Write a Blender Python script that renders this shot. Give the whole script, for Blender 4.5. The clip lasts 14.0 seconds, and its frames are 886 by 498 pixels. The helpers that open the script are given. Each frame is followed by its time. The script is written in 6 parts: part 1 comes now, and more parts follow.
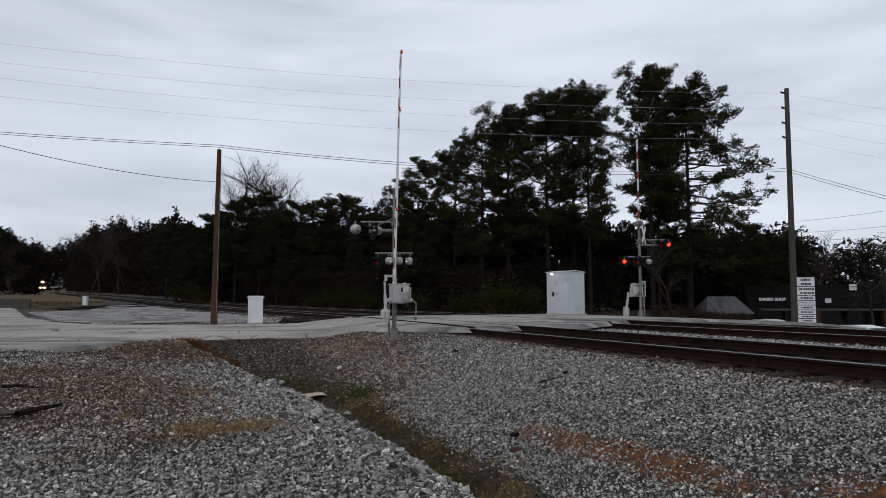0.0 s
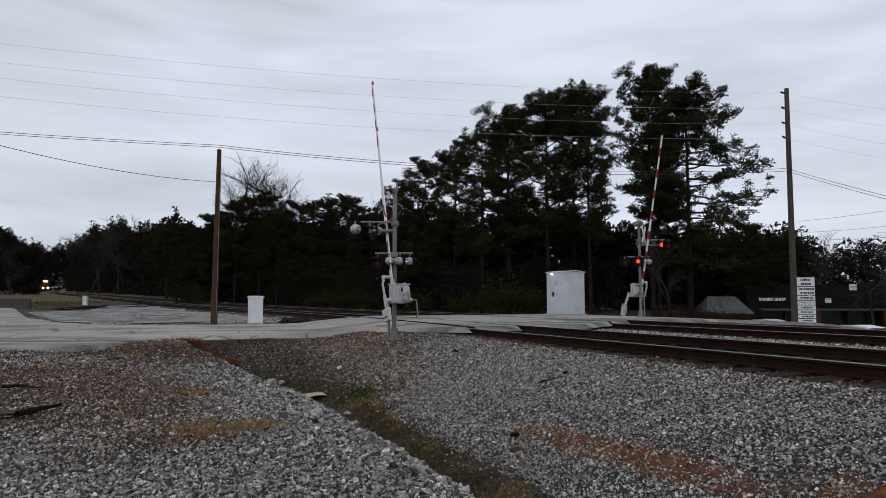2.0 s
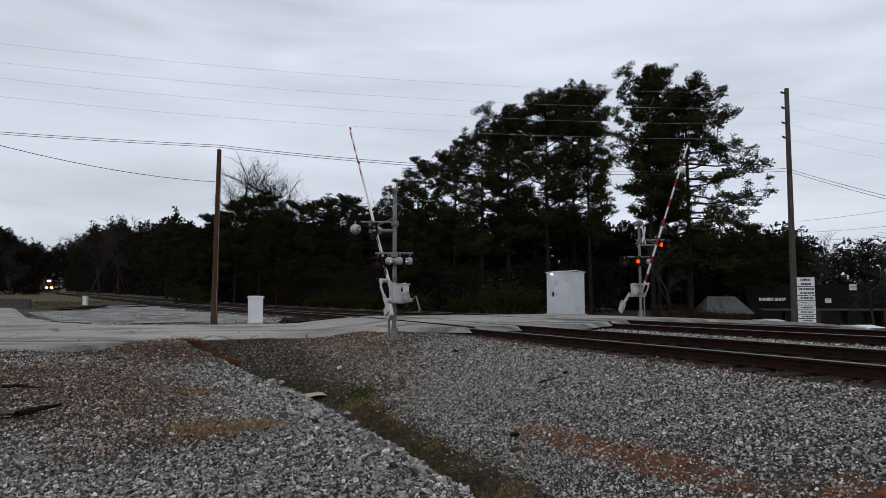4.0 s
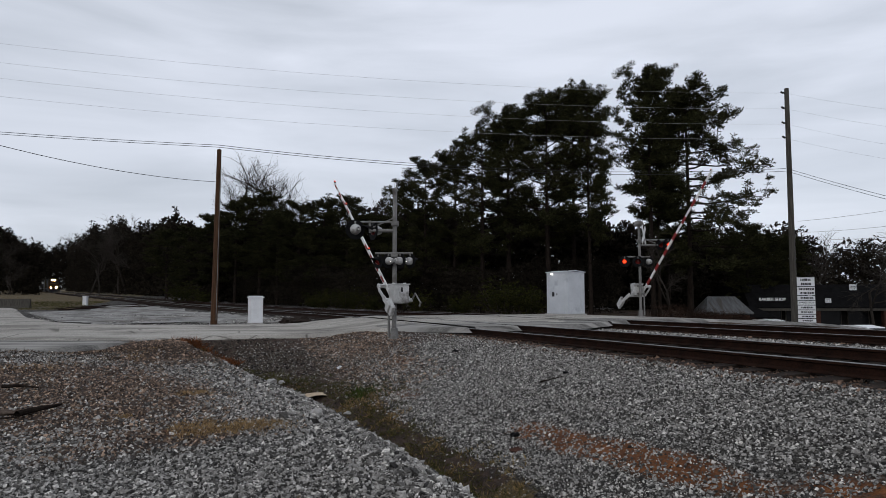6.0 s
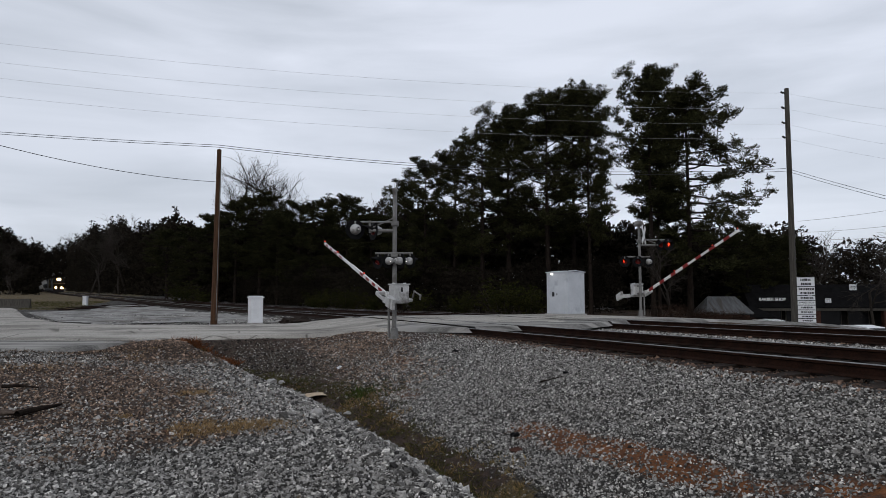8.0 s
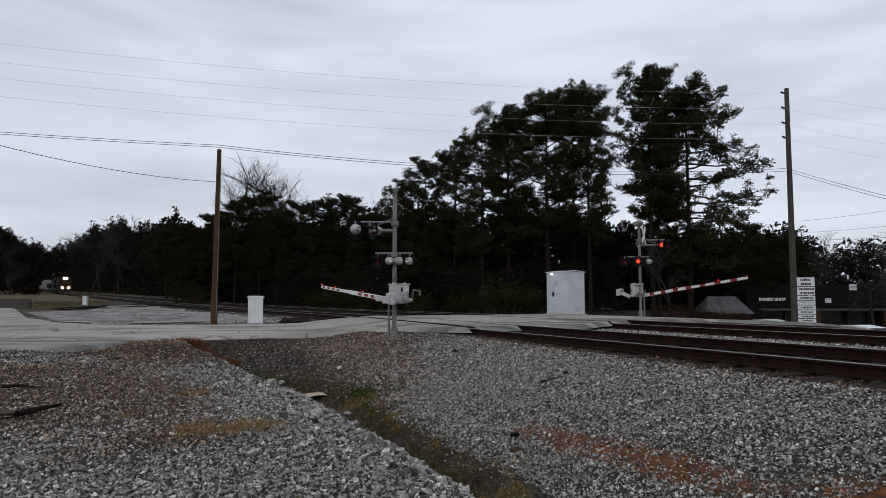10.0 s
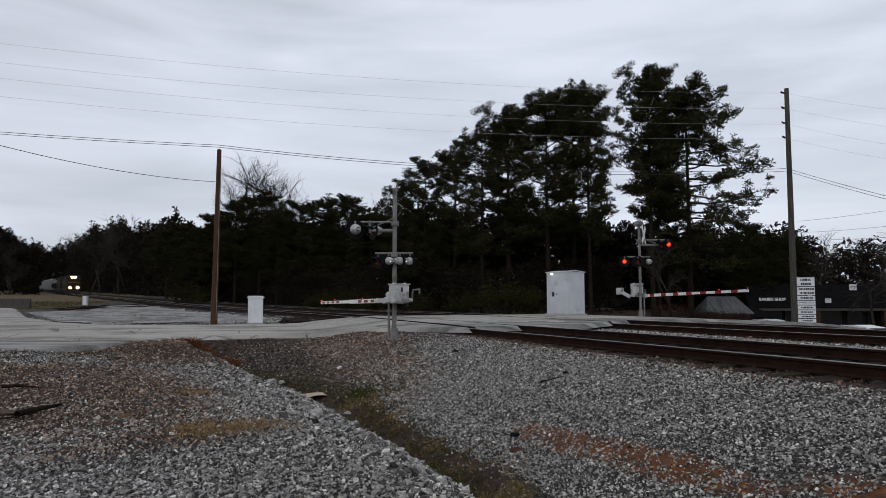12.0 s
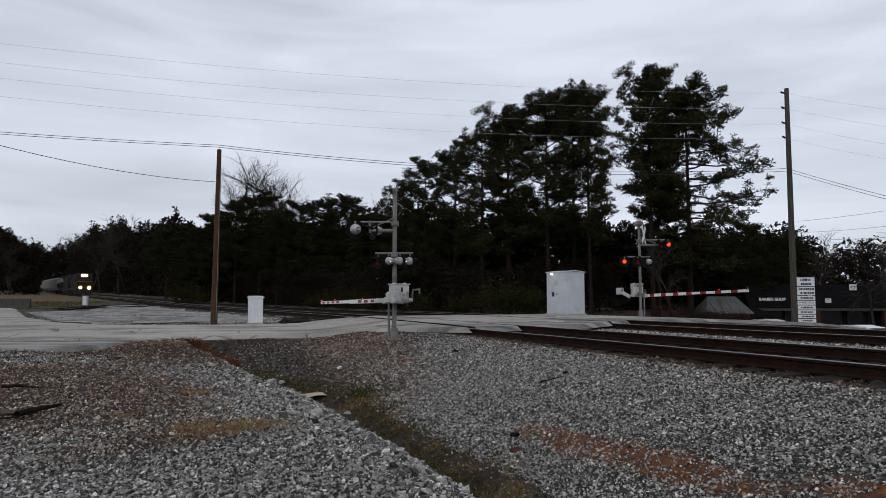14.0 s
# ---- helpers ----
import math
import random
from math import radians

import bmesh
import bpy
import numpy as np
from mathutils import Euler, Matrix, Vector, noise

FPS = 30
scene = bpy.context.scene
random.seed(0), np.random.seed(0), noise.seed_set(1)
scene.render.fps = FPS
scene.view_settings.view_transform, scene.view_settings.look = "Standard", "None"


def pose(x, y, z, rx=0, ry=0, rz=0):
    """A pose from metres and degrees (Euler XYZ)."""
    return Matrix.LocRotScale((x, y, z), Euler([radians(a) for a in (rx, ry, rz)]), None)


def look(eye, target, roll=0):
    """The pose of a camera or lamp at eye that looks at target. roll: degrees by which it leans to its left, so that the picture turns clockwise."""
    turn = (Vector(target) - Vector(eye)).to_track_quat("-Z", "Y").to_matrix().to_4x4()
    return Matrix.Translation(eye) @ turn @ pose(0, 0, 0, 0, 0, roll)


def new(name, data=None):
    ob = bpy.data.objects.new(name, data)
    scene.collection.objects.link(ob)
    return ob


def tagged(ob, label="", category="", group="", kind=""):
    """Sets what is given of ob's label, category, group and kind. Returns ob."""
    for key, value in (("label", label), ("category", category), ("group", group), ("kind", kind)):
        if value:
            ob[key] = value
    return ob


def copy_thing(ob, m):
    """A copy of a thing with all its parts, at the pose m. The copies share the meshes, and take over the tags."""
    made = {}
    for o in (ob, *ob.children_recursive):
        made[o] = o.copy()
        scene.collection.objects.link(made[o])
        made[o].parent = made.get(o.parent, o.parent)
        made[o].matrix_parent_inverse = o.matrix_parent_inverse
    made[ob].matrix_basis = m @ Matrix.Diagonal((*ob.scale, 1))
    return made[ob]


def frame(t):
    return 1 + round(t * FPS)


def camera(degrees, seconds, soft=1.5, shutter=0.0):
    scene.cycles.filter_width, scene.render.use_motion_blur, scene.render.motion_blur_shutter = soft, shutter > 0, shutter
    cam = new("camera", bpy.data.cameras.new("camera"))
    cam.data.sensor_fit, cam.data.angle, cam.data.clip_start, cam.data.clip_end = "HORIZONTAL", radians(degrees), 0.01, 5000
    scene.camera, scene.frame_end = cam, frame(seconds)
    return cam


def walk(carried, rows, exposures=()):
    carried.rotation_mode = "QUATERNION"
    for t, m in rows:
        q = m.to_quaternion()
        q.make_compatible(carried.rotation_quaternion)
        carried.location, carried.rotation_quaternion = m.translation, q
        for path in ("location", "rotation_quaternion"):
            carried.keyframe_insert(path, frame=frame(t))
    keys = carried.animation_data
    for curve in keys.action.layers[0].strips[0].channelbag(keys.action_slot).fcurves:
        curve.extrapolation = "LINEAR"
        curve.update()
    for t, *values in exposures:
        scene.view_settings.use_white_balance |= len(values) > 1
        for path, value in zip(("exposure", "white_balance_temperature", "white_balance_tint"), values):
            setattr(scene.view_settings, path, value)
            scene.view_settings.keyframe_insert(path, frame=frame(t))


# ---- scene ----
EYE = 0.66
cam = camera(68.57, 14.0, soft=0.85)
STAND = pose(0, 0, EYE, 94.475, 0, 0)
walk(cam, [(0, STAND), (14.0, STAND)])

# ---- light: an overcast winter evening ----
world = bpy.data.worlds.new("overcast_sky")
scene.world = world
world.use_nodes = True
wn, wl = world.node_tree.nodes, world.node_tree.links
wn.clear()
w_out, w_bg = wn.new("ShaderNodeOutputWorld"), wn.new("ShaderNodeBackground")
w_sky = wn.new("ShaderNodeTexSky")
w_sky.sky_type, w_sky.sun_disc = "NISHITA", False
w_sky.sun_elevation, w_sky.sun_rotation = radians(24), radians(-150)
w_co, w_map = wn.new("ShaderNodeTexCoord"), wn.new("ShaderNodeMapping")
w_map.inputs["Scale"].default_value = (1.2, 1.2, 6.5)
w_map.inputs["Rotation"].default_value = (0.05, -0.10, 0.4)
w_noise = wn.new("ShaderNodeTexNoise")
w_noise.inputs["Scale"].default_value, w_noise.inputs["Detail"].default_value = 1.9, 7
w_noise.inputs["Roughness"].default_value, w_noise.inputs["Distortion"].default_value = 0.5, 0.35
w_ramp = wn.new("ShaderNodeValToRGB")
w_ramp.color_ramp.elements[0].position, w_ramp.color_ramp.elements[0].color = 0.33, (4.6, 4.95, 5.6, 1)
w_ramp.color_ramp.elements[1].position, w_ramp.color_ramp.elements[1].color = 0.66, (6.3, 6.65, 7.5, 1)
w_mix = wn.new("ShaderNodeMixRGB")
w_mix.inputs[0].default_value = 0.93
wl.new(w_co.outputs["Generated"], w_map.inputs["Vector"])
wl.new(w_map.outputs["Vector"], w_noise.inputs["Vector"])
wl.new(w_noise.outputs["Fac"], w_ramp.inputs["Fac"])
wl.new(w_sky.outputs["Color"], w_mix.inputs[1])
wl.new(w_ramp.outputs["Color"], w_mix.inputs[2])
wl.new(w_mix.outputs["Color"], w_bg.inputs["Color"])
w_bg.inputs["Strength"].default_value = 0.122
wl.new(w_bg.outputs["Background"], w_out.inputs["Surface"])

sun = new("sun", bpy.data.lights.new("sun", "SUN"))
sun.data.energy, sun.data.angle, sun.data.color = 0.5, radians(40), (1.0, 0.96, 0.9)
sun.matrix_world = look((-20, -40, 30), (0, 20, 0))

# ---- materials ----
def node_mat(name):
    m = bpy.data.materials.new(name)
    m.use_nodes = True
    n, l = m.node_tree.nodes, m.node_tree.links
    return m, n, l, n["Principled BSDF"]


def surface(name, dark, light, scale=6.0, rough=0.7, metal=0.0, bump=0.3, fine=60.0, stain=None, stain_scale=1.2, stain_at=0.62,
            island=0.0, stretch=(1, 1, 1), rough_to=None, spec=0.22):
    """A worn surface: two tones in coarse patches and fine grain, with stains of a third tone and a fine relief."""
    m, n, l, b = node_mat(name)
    co, mp = n.new("ShaderNodeTexCoord"), n.new("ShaderNodeMapping")
    mp.inputs["Scale"].default_value = stretch
    l.new(co.outputs["Object"], mp.inputs["Vector"])
    coarse, grain = n.new("ShaderNodeTexNoise"), n.new("ShaderNodeTexNoise")
    coarse.inputs["Scale"].default_value, coarse.inputs["Detail"].default_value = scale, 5
    grain.inputs["Scale"].default_value, grain.inputs["Detail"].default_value = fine, 3
    for x in (coarse, grain):
        l.new(mp.outputs["Vector"], x.inputs["Vector"])
    add = n.new("ShaderNodeMath")
    add.operation = "MULTIPLY_ADD"
    add.inputs[1].default_value = 0.45
    half = n.new("ShaderNodeMath")
    half.operation = "MULTIPLY"
    half.inputs[1].default_value = 0.55
    l.new(coarse.outputs["Fac"], half.inputs[0])
    l.new(grain.outputs["Fac"], add.inputs[0])
    l.new(half.outputs[0], add.inputs[2])
    ramp = n.new("ShaderNodeValToRGB")
    ramp.color_ramp.elements[0].position, ramp.color_ramp.elements[0].color = 0.36, (*dark, 1)
    ramp.color_ramp.elements[1].position, ramp.color_ramp.elements[1].color = 0.64, (*light, 1)
    l.new(add.outputs[0], ramp.inputs["Fac"])
    col = ramp.outputs["Color"]
    if stain:
        st = n.new("ShaderNodeTexNoise")
        st.inputs["Scale"].default_value, st.inputs["Detail"].default_value = stain_scale, 6
        l.new(mp.outputs["Vector"], st.inputs["Vector"])
        sr = n.new("ShaderNodeMapRange")
        sr.inputs["From Min"].default_value, sr.inputs["From Max"].default_value = stain_at - 0.06, stain_at + 0.08
        l.new(st.outputs["Fac"], sr.inputs["Value"])
        mx = n.new("ShaderNodeMixRGB")
        l.new(sr.outputs["Result"], mx.inputs[0])
        l.new(col, mx.inputs[1])
        mx.inputs[2].default_value = (*stain, 1)
        col = mx.outputs["Color"]
    if island:
        geo = n.new("ShaderNodeNewGeometry")
        r2 = n.new("ShaderNodeMapRange")
        r2.inputs["To Min"].default_value, r2.inputs["To Max"].default_value = 1 - island, 1 + island
        l.new(geo.outputs["Random Per Island"], r2.inputs["Value"])
        mul = n.new("ShaderNodeMixRGB")
        mul.blend_type, mul.inputs[0].default_value = "MULTIPLY", 1
        l.new(col, mul.inputs[1])
        l.new(r2.outputs["Result"], mul.inputs[2])
        col = mul.outputs["Color"]
    l.new(col, b.inputs["Base Color"])
    b.inputs["Metallic"].default_value = metal
    b.inputs["Specular IOR Level"].default_value = spec
    rr = n.new("ShaderNodeMapRange")
    rr.inputs["To Min"].default_value, rr.inputs["To Max"].default_value = rough, rough_to or min(1, rough + 0.15)
    l.new(coarse.outputs["Fac"], rr.inputs["Value"])
    l.new(rr.outputs["Result"], b.inputs["Roughness"])
    if bump:
        bp = n.new("ShaderNodeBump")
        bp.inputs["Strength"].default_value, bp.inputs["Distance"].default_value = bump, 0.02
        l.new(add.outputs[0], bp.inputs["Height"])
        l.new(bp.outputs["Normal"], b.inputs["Normal"])
    return m


def glow(name, colour, strength):
    m, n, l, b = node_mat(name)
    b.inputs["Base Color"].default_value = (*colour, 1)
    b.inputs["Emission Color"].default_value = (*colour, 1)
    b.inputs["Emission Strength"].default_value = strength
    return m


def ground_material():
    """Broken grey stone, soil, clay and dry grass, by the sheet's own cover map."""
    m, n, l, b = node_mat("gravel_and_soil")
    co = n.new("ShaderNodeTexCoord")
    cover = n.new("ShaderNodeVertexColor")
    cover.layer_name = "cover"
    split = n.new("ShaderNodeSeparateColor")
    l.new(cover.outputs["Color"], split.inputs["Color"])

    def noise_node(scale, detail=5, rough=0.6):
        x = n.new("ShaderNodeTexNoise")
        x.inputs["Scale"].default_value, x.inputs["Detail"].default_value, x.inputs["Roughness"].default_value = scale, detail, rough
        l.new(co.outputs["Object"], x.inputs["Vector"])
        return x

    def ramp_of(src, a, ca, c, cc):
        r = n.new("ShaderNodeValToRGB")
        r.color_ramp.elements[0].position, r.color_ramp.elements[0].color = a, (*ca, 1)
        r.color_ramp.elements[1].position, r.color_ramp.elements[1].color = c, (*cc, 1)
        l.new(src, r.inputs["Fac"])
        return r

    def mixed(fac, a, c, kind="MIX"):
        x = n.new("ShaderNodeMixRGB")
        x.blend_type = kind
        if isinstance(fac, float):
            x.inputs[0].default_value = fac
        else:
            l.new(fac, x.inputs[0])
        l.new(a, x.inputs[1])
        l.new(c, x.inputs[2])
        return x.outputs["Color"]

    stones = n.new("ShaderNodeTexVoronoi")
    stones.inputs["Scale"].default_value = 40
    l.new(co.outputs["Object"], stones.inputs["Vector"])
    shade = n.new("ShaderNodeSeparateColor")
    l.new(stones.outputs["Color"], shade.inputs["Color"])
    # shade between stones is painted in: dark tones, darker still towards cell edges
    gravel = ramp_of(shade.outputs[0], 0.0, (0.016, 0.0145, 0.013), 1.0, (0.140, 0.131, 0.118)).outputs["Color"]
    gap_shade = ramp_of(stones.outputs["Distance"], 0.30, (1, 1, 1), 0.75, (0.22, 0.20, 0.18)).outputs["Color"]
    gravel = mixed(1.0, gravel, gap_shade, "MULTIPLY")
    broad = noise_node(0.8)
    gravel = mixed(1.0, gravel, ramp_of(broad.outputs["Fac"], 0.3, (0.75, 0.74, 0.73), 0.7, (1.1, 1.1, 1.1)).outputs["Color"], "MULTIPLY")
    soil_n, fine_n = noise_node(7.0, 7, 0.7), noise_node(55.0, 3)
    soil = ramp_of(soil_n.outputs["Fac"], 0.3, (0.013, 0.0085, 0.0065), 0.72, (0.092, 0.061, 0.045)).outputs["Color"]
    clay = ramp_of(soil_n.outputs["Fac"], 0.3, (0.055, 0.020, 0.008), 0.7, (0.205, 0.078, 0.027)).outputs["Color"]
    straw = ramp_of(fine_n.outputs["Fac"], 0.35, (0.035, 0.029, 0.012), 0.68, (0.15, 0.105, 0.05)).outputs["Color"]

    def ragged(channel):
        a = n.new("ShaderNodeMath")
        a.operation = "MULTIPLY_ADD"
        l.new(soil_n.outputs["Fac"], a.inputs[0])
        a.inputs[1].default_value = 0.9
        l.new(split.outputs[channel], a.inputs[2])
        r = n.new("ShaderNodeMapRange")
        r.inputs["From Min"].default_value, r.inputs["From Max"].default_value = 0.82, 1.08
        l.new(a.outputs[0], r.inputs["Value"])
        return r.outputs["Result"]

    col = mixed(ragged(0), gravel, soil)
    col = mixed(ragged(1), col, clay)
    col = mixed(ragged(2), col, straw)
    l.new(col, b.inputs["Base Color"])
    b.inputs["Roughness"].default_value = 0.9
    b.inputs["Specular IOR Level"].default_value = 0.2
    high = n.new("ShaderNodeMath")
    high.operation = "MULTIPLY_ADD"
    l.new(stones.outputs["Distance"], high.inputs[0])
    high.inputs[1].default_value = -0.8
    l.new(fine_n.outputs["Fac"], high.inputs[2])
    bp = n.new("ShaderNodeBump")
    bp.inputs["Strength"].default_value, bp.inputs["Distance"].default_value = 0.8, 0.04
    l.new(high.outputs[0], bp.inputs["Height"])
    l.new(bp.outputs["Normal"], b.inputs["Normal"])
    return m


def stone_material(name="ballast_stone", tint=(1, 1, 1)):
    """Crushed granite: every stone its own grey, a few pale or rusty ones."""
    m, n, l, b = node_mat(name)
    geo, co = n.new("ShaderNodeNewGeometry"), n.new("ShaderNodeTexCoord")
    r = n.new("ShaderNodeValToRGB")
    stops = [(0.0, (0.022, 0.0205, 0.0195)), (0.28, (0.090, 0.085, 0.079)), (0.58, (0.305, 0.292, 0.272)), (0.76, (0.215, 0.205, 0.190)), (0.90, (0.450, 0.431, 0.402)), (1.0, (0.660, 0.632, 0.588))]
    e = r.color_ramp.elements
    for i, (p, c) in enumerate(stops):
        x = e[i] if i < 2 else e.new(p)
        x.position, x.color = p, (c[0] * tint[0], c[1] * tint[1], c[2] * tint[2], 1)
    e[0].position, e[-1].position = 0.0, 1.0
    l.new(geo.outputs["Random Per Island"], r.inputs["Fac"])
    g = n.new("ShaderNodeTexNoise")
    g.inputs["Scale"].default_value, g.inputs["Detail"].default_value = 45, 4
    l.new(co.outputs["Object"], g.inputs["Vector"])
    v = n.new("ShaderNodeMapRange")
    v.inputs["From Min"].default_value, v.inputs["From Max"].default_value = 0.3, 0.7
    v.inputs["To Min"].default_value, v.inputs["To Max"].default_value = 0.6, 1.35
    l.new(g.outputs["Fac"], v.inputs["Value"])
    x = n.new("ShaderNodeMixRGB")
    x.blend_type, x.inputs[0].default_value = "MULTIPLY", 1
    l.new(r.outputs["Color"], x.inputs[1])
    l.new(v.outputs["Result"], x.inputs[2])
    l.new(x.outputs["Color"], b.inputs["Base Color"])
    b.inputs["Roughness"].default_value, b.inputs["Specular IOR Level"].default_value = 0.85, 0.2
    return m


def road_material():
    """Old pale asphalt: tracks of tyres along the lane, dark seams and patches, fine stone."""
    m, n, l, b = node_mat("pale_asphalt")
    co = n.new("ShaderNodeTexCoord")

    def tex(scale, detail, stretch, turn=0.0):
        p, x = n.new("ShaderNodeMapping"), n.new("ShaderNodeTexNoise")
        p.inputs["Scale"].default_value, p.inputs["Rotation"].default_value = stretch, (0, 0, turn)
        x.inputs["Scale"].default_value, x.inputs["Detail"].default_value = scale, detail
        l.new(co.outputs["Object"], p.inputs["Vector"])
        l.new(p.outputs["Vector"], x.inputs["Vector"])
        return x.outputs["Fac"]

    def ramp(src, a, ca, c, cc):
        r = n.new("ShaderNodeValToRGB")
        r.color_ramp.elements[0].position, r.color_ramp.elements[0].color = a, (*ca, 1)
        r.color_ramp.elements[1].position, r.color_ramp.elements[1].color = c, (*cc, 1)
        l.new(src, r.inputs["Fac"])
        return r.outputs["Color"]

    def times(a, c):
        x = n.new("ShaderNodeMixRGB")
        x.blend_type, x.inputs[0].default_value = "MULTIPLY", 1
        l.new(a, x.inputs[1])
        l.new(c, x.inputs[2])
        return x.outputs["Color"]

    grain = tex(38, 4, (1, 1, 1))
    col = ramp(grain, 0.32, (0.210, 0.197, 0.176), 0.68, (0.420, 0.395, 0.351))
    col = times(col, ramp(tex(1.0, 6, (0.16, 1.5, 1), -0.38), 0.36, (0.80, 0.795, 0.79), 0.60, (1.08, 1.08, 1.08)))
    col = times(col, ramp(tex(0.35, 7, (1, 1, 1)), 0.36, (0.66, 0.65, 0.64), 0.52, (1.08, 1.08, 1.08)))
    crack = n.new("ShaderNodeTexVoronoi")
    crack.feature = "DISTANCE_TO_EDGE"
    crack.inputs["Scale"].default_value = 0.42
    l.new(co.outputs["Object"], crack.inputs["Vector"])
    col = times(col, ramp(crack.outputs["Distance"], 0.004, (0.45, 0.44, 0.43), 0.016, (1, 1, 1)))
    l.new(col, b.inputs["Base Color"])
    b.inputs["Roughness"].default_value, b.inputs["Specular IOR Level"].default_value = 0.85, 0.15
    bp = n.new("ShaderNodeBump")
    bp.inputs["Strength"].default_value, bp.inputs["Distance"].default_value = 0.4, 0.01
    l.new(grain, bp.inputs["Height"])
    l.new(bp.outputs["Normal"], b.inputs["Normal"])
    return m


M_GROUND = ground_material()
M_STONE = stone_material()
M_RUSTSTONE = stone_material("rusty_ballast_stone", (0.40, 0.27, 0.21))
# the ballast stone at about a quarter of its tone
M_DARKSTONE = stone_material("dark_ballast_stone", (0.27, 0.24, 0.21))
M_BROWNSTONE = stone_material("earthy_gravel_stone", (0.75, 0.555, 0.435))
M_ASPHALT = road_material()
M_APRON = surface("old_dark_asphalt", (0.055, 0.052, 0.048), (0.215, 0.206, 0.192), 2.1, 0.92, bump=0.8, fine=26, stain=(0.30, 0.288, 0.265), stain_scale=0.9, stain_at=0.52, stretch=(0.35, 1.3, 1), spec=0.06)
M_YARD = surface("packed_pale_gravel", (0.10, 0.097, 0.091), (0.36, 0.35, 0.33), 1.2, 0.9, bump=0.5, fine=14, stain=(0.085, 0.072, 0.060), stain_scale=0.35, stain_at=0.60, spec=0.06)
M_RAIL = surface("rail_steel", (0.008, 0.0042, 0.0031), (0.026, 0.0118, 0.0075), 5, 0.8, 0.1, 0.3, 40, spec=0.08)
M_RAILTOP = surface("polished_rail_head", (0.13, 0.128, 0.125), (0.22, 0.217, 0.212), 3, 0.42, 0.85, 0.05, 30)
M_TIE = surface("creosoted_wood", (0.010, 0.008, 0.007), (0.035, 0.026, 0.021), 4, 0.9, bump=0.5, fine=35, stretch=(1, 6, 6), spec=0.1)
M_GALV = surface("galvanised_steel", (0.12, 0.117, 0.112), (0.23, 0.226, 0.22), 4, 0.55, 0.2, 0.12, 45, stain=(0.085, 0.076, 0.068), stain_scale=2.2, stain_at=0.6)
M_CAST = surface("cast_aluminium", (0.36, 0.357, 0.35), (0.55, 0.546, 0.54), 4, 0.42, 0.15, 0.12, 45, stain=(0.17, 0.16, 0.15), stain_scale=3.4, stain_at=0.6)
M_WHITE = surface("weathered_white_paint", (0.55, 0.56, 0.58), (0.70, 0.71, 0.73), 2.2, 0.5, 0, 0.1, 40, stain=(0.34, 0.33, 0.32), stain_scale=1.7, stain_at=0.68)
M_GREYBOX = surface("grey_painted_steel", (0.42, 0.44, 0.47), (0.54, 0.56, 0.59), 1.5, 0.5, 0, 0.08, 40, stain=(0.28, 0.30, 0.34), stain_scale=1.3, stain_at=0.64)
M_BLACK = surface("black_enamel", (0.004, 0.004, 0.0045), (0.009, 0.009, 0.0095), 6, 0.7, 0, 0.1, 50, spec=0.1)
M_RED = surface("red_reflective_band", (0.16, 0.010, 0.009), (0.24, 0.016, 0.014), 8, 0.5, 0, 0.05, 60)
M_BAND = surface("white_reflective_band", (0.58, 0.58, 0.57), (0.72, 0.72, 0.71), 8, 0.4, 0, 0.05, 60)
M_LENS = surface("unlit_red_lens", (0.08, 0.006, 0.005), (0.14, 0.012, 0.010), 8, 0.2, 0, 0.1, 60)
M_REDLIT = glow("lit_red_lamp", (1.0, 0.045, 0.012), 2.3)
M_ARMLIT = glow("small_red_lamp", (1.0, 0.05, 0.02), 0.9)
M_WHITELIT = glow("lit_white_lamp", (1.0, 0.95, 0.85), 4.0)
M_HEADLIT = glow("train_headlamp", (1.0, 0.50, 0.17), 30.0)
M_POLE = surface("treated_pole_wood", (0.032, 0.017, 0.010), (0.092, 0.050, 0.030), 3, 0.9, 0, 0.5, 30, stretch=(6, 6, 0.6), spec=0.08)
M_POLEGREY = surface("grey_pole_wood", (0.035, 0.032, 0.028), (0.085, 0.078, 0.068), 3, 0.9, 0, 0.5, 30, stretch=(6, 6, 0.6), spec=0.08)
M_WIRE = surface("line_wire", (0.30, 0.305, 0.315), (0.44, 0.445, 0.455), 5, 0.6, 0.3, 0)
M_CABLE = surface("black_cable", (0.015, 0.015, 0.016), (0.03, 0.03, 0.032), 5, 0.7, 0, 0)
M_CONCRETE = surface("weathered_concrete", (0.26, 0.25, 0.235), (0.40, 0.39, 0.37), 3, 0.85, 0, 0.4, 50, stain=(0.18, 0.16, 0.14), stain_scale=2)
M_BARK = surface("pine_bark", (0.008, 0.0065, 0.0055), (0.027, 0.020, 0.016), 2.5, 0.95, 0, 0.8, 20, stretch=(3, 3, 0.8), spec=0.04)
M_ROTTEN = surface("rotten_wood", (0.026, 0.019, 0.015), (0.135, 0.102, 0.082), 6, 0.95, 0, 0.9, 40, stretch=(0.5, 3, 3), spec=0.04)
M_TWIG = surface("bare_branch_bark", (0.022, 0.019, 0.016), (0.054, 0.046, 0.040), 2.5, 0.95, 0, 0.4, 20, spec=0.05)
M_NEEDLE = surface("pine_needles", (0.013, 0.014, 0.006), (0.038, 0.038, 0.016), 0.5, 0.85, 0, 0, 6, island=0.5, spec=0.04)
M_SHRUB = surface("evergreen_leaves", (0.011, 0.013, 0.004), (0.040, 0.040, 0.010), 0.5, 0.85, 0, 0, 6, island=0.5, spec=0.04)
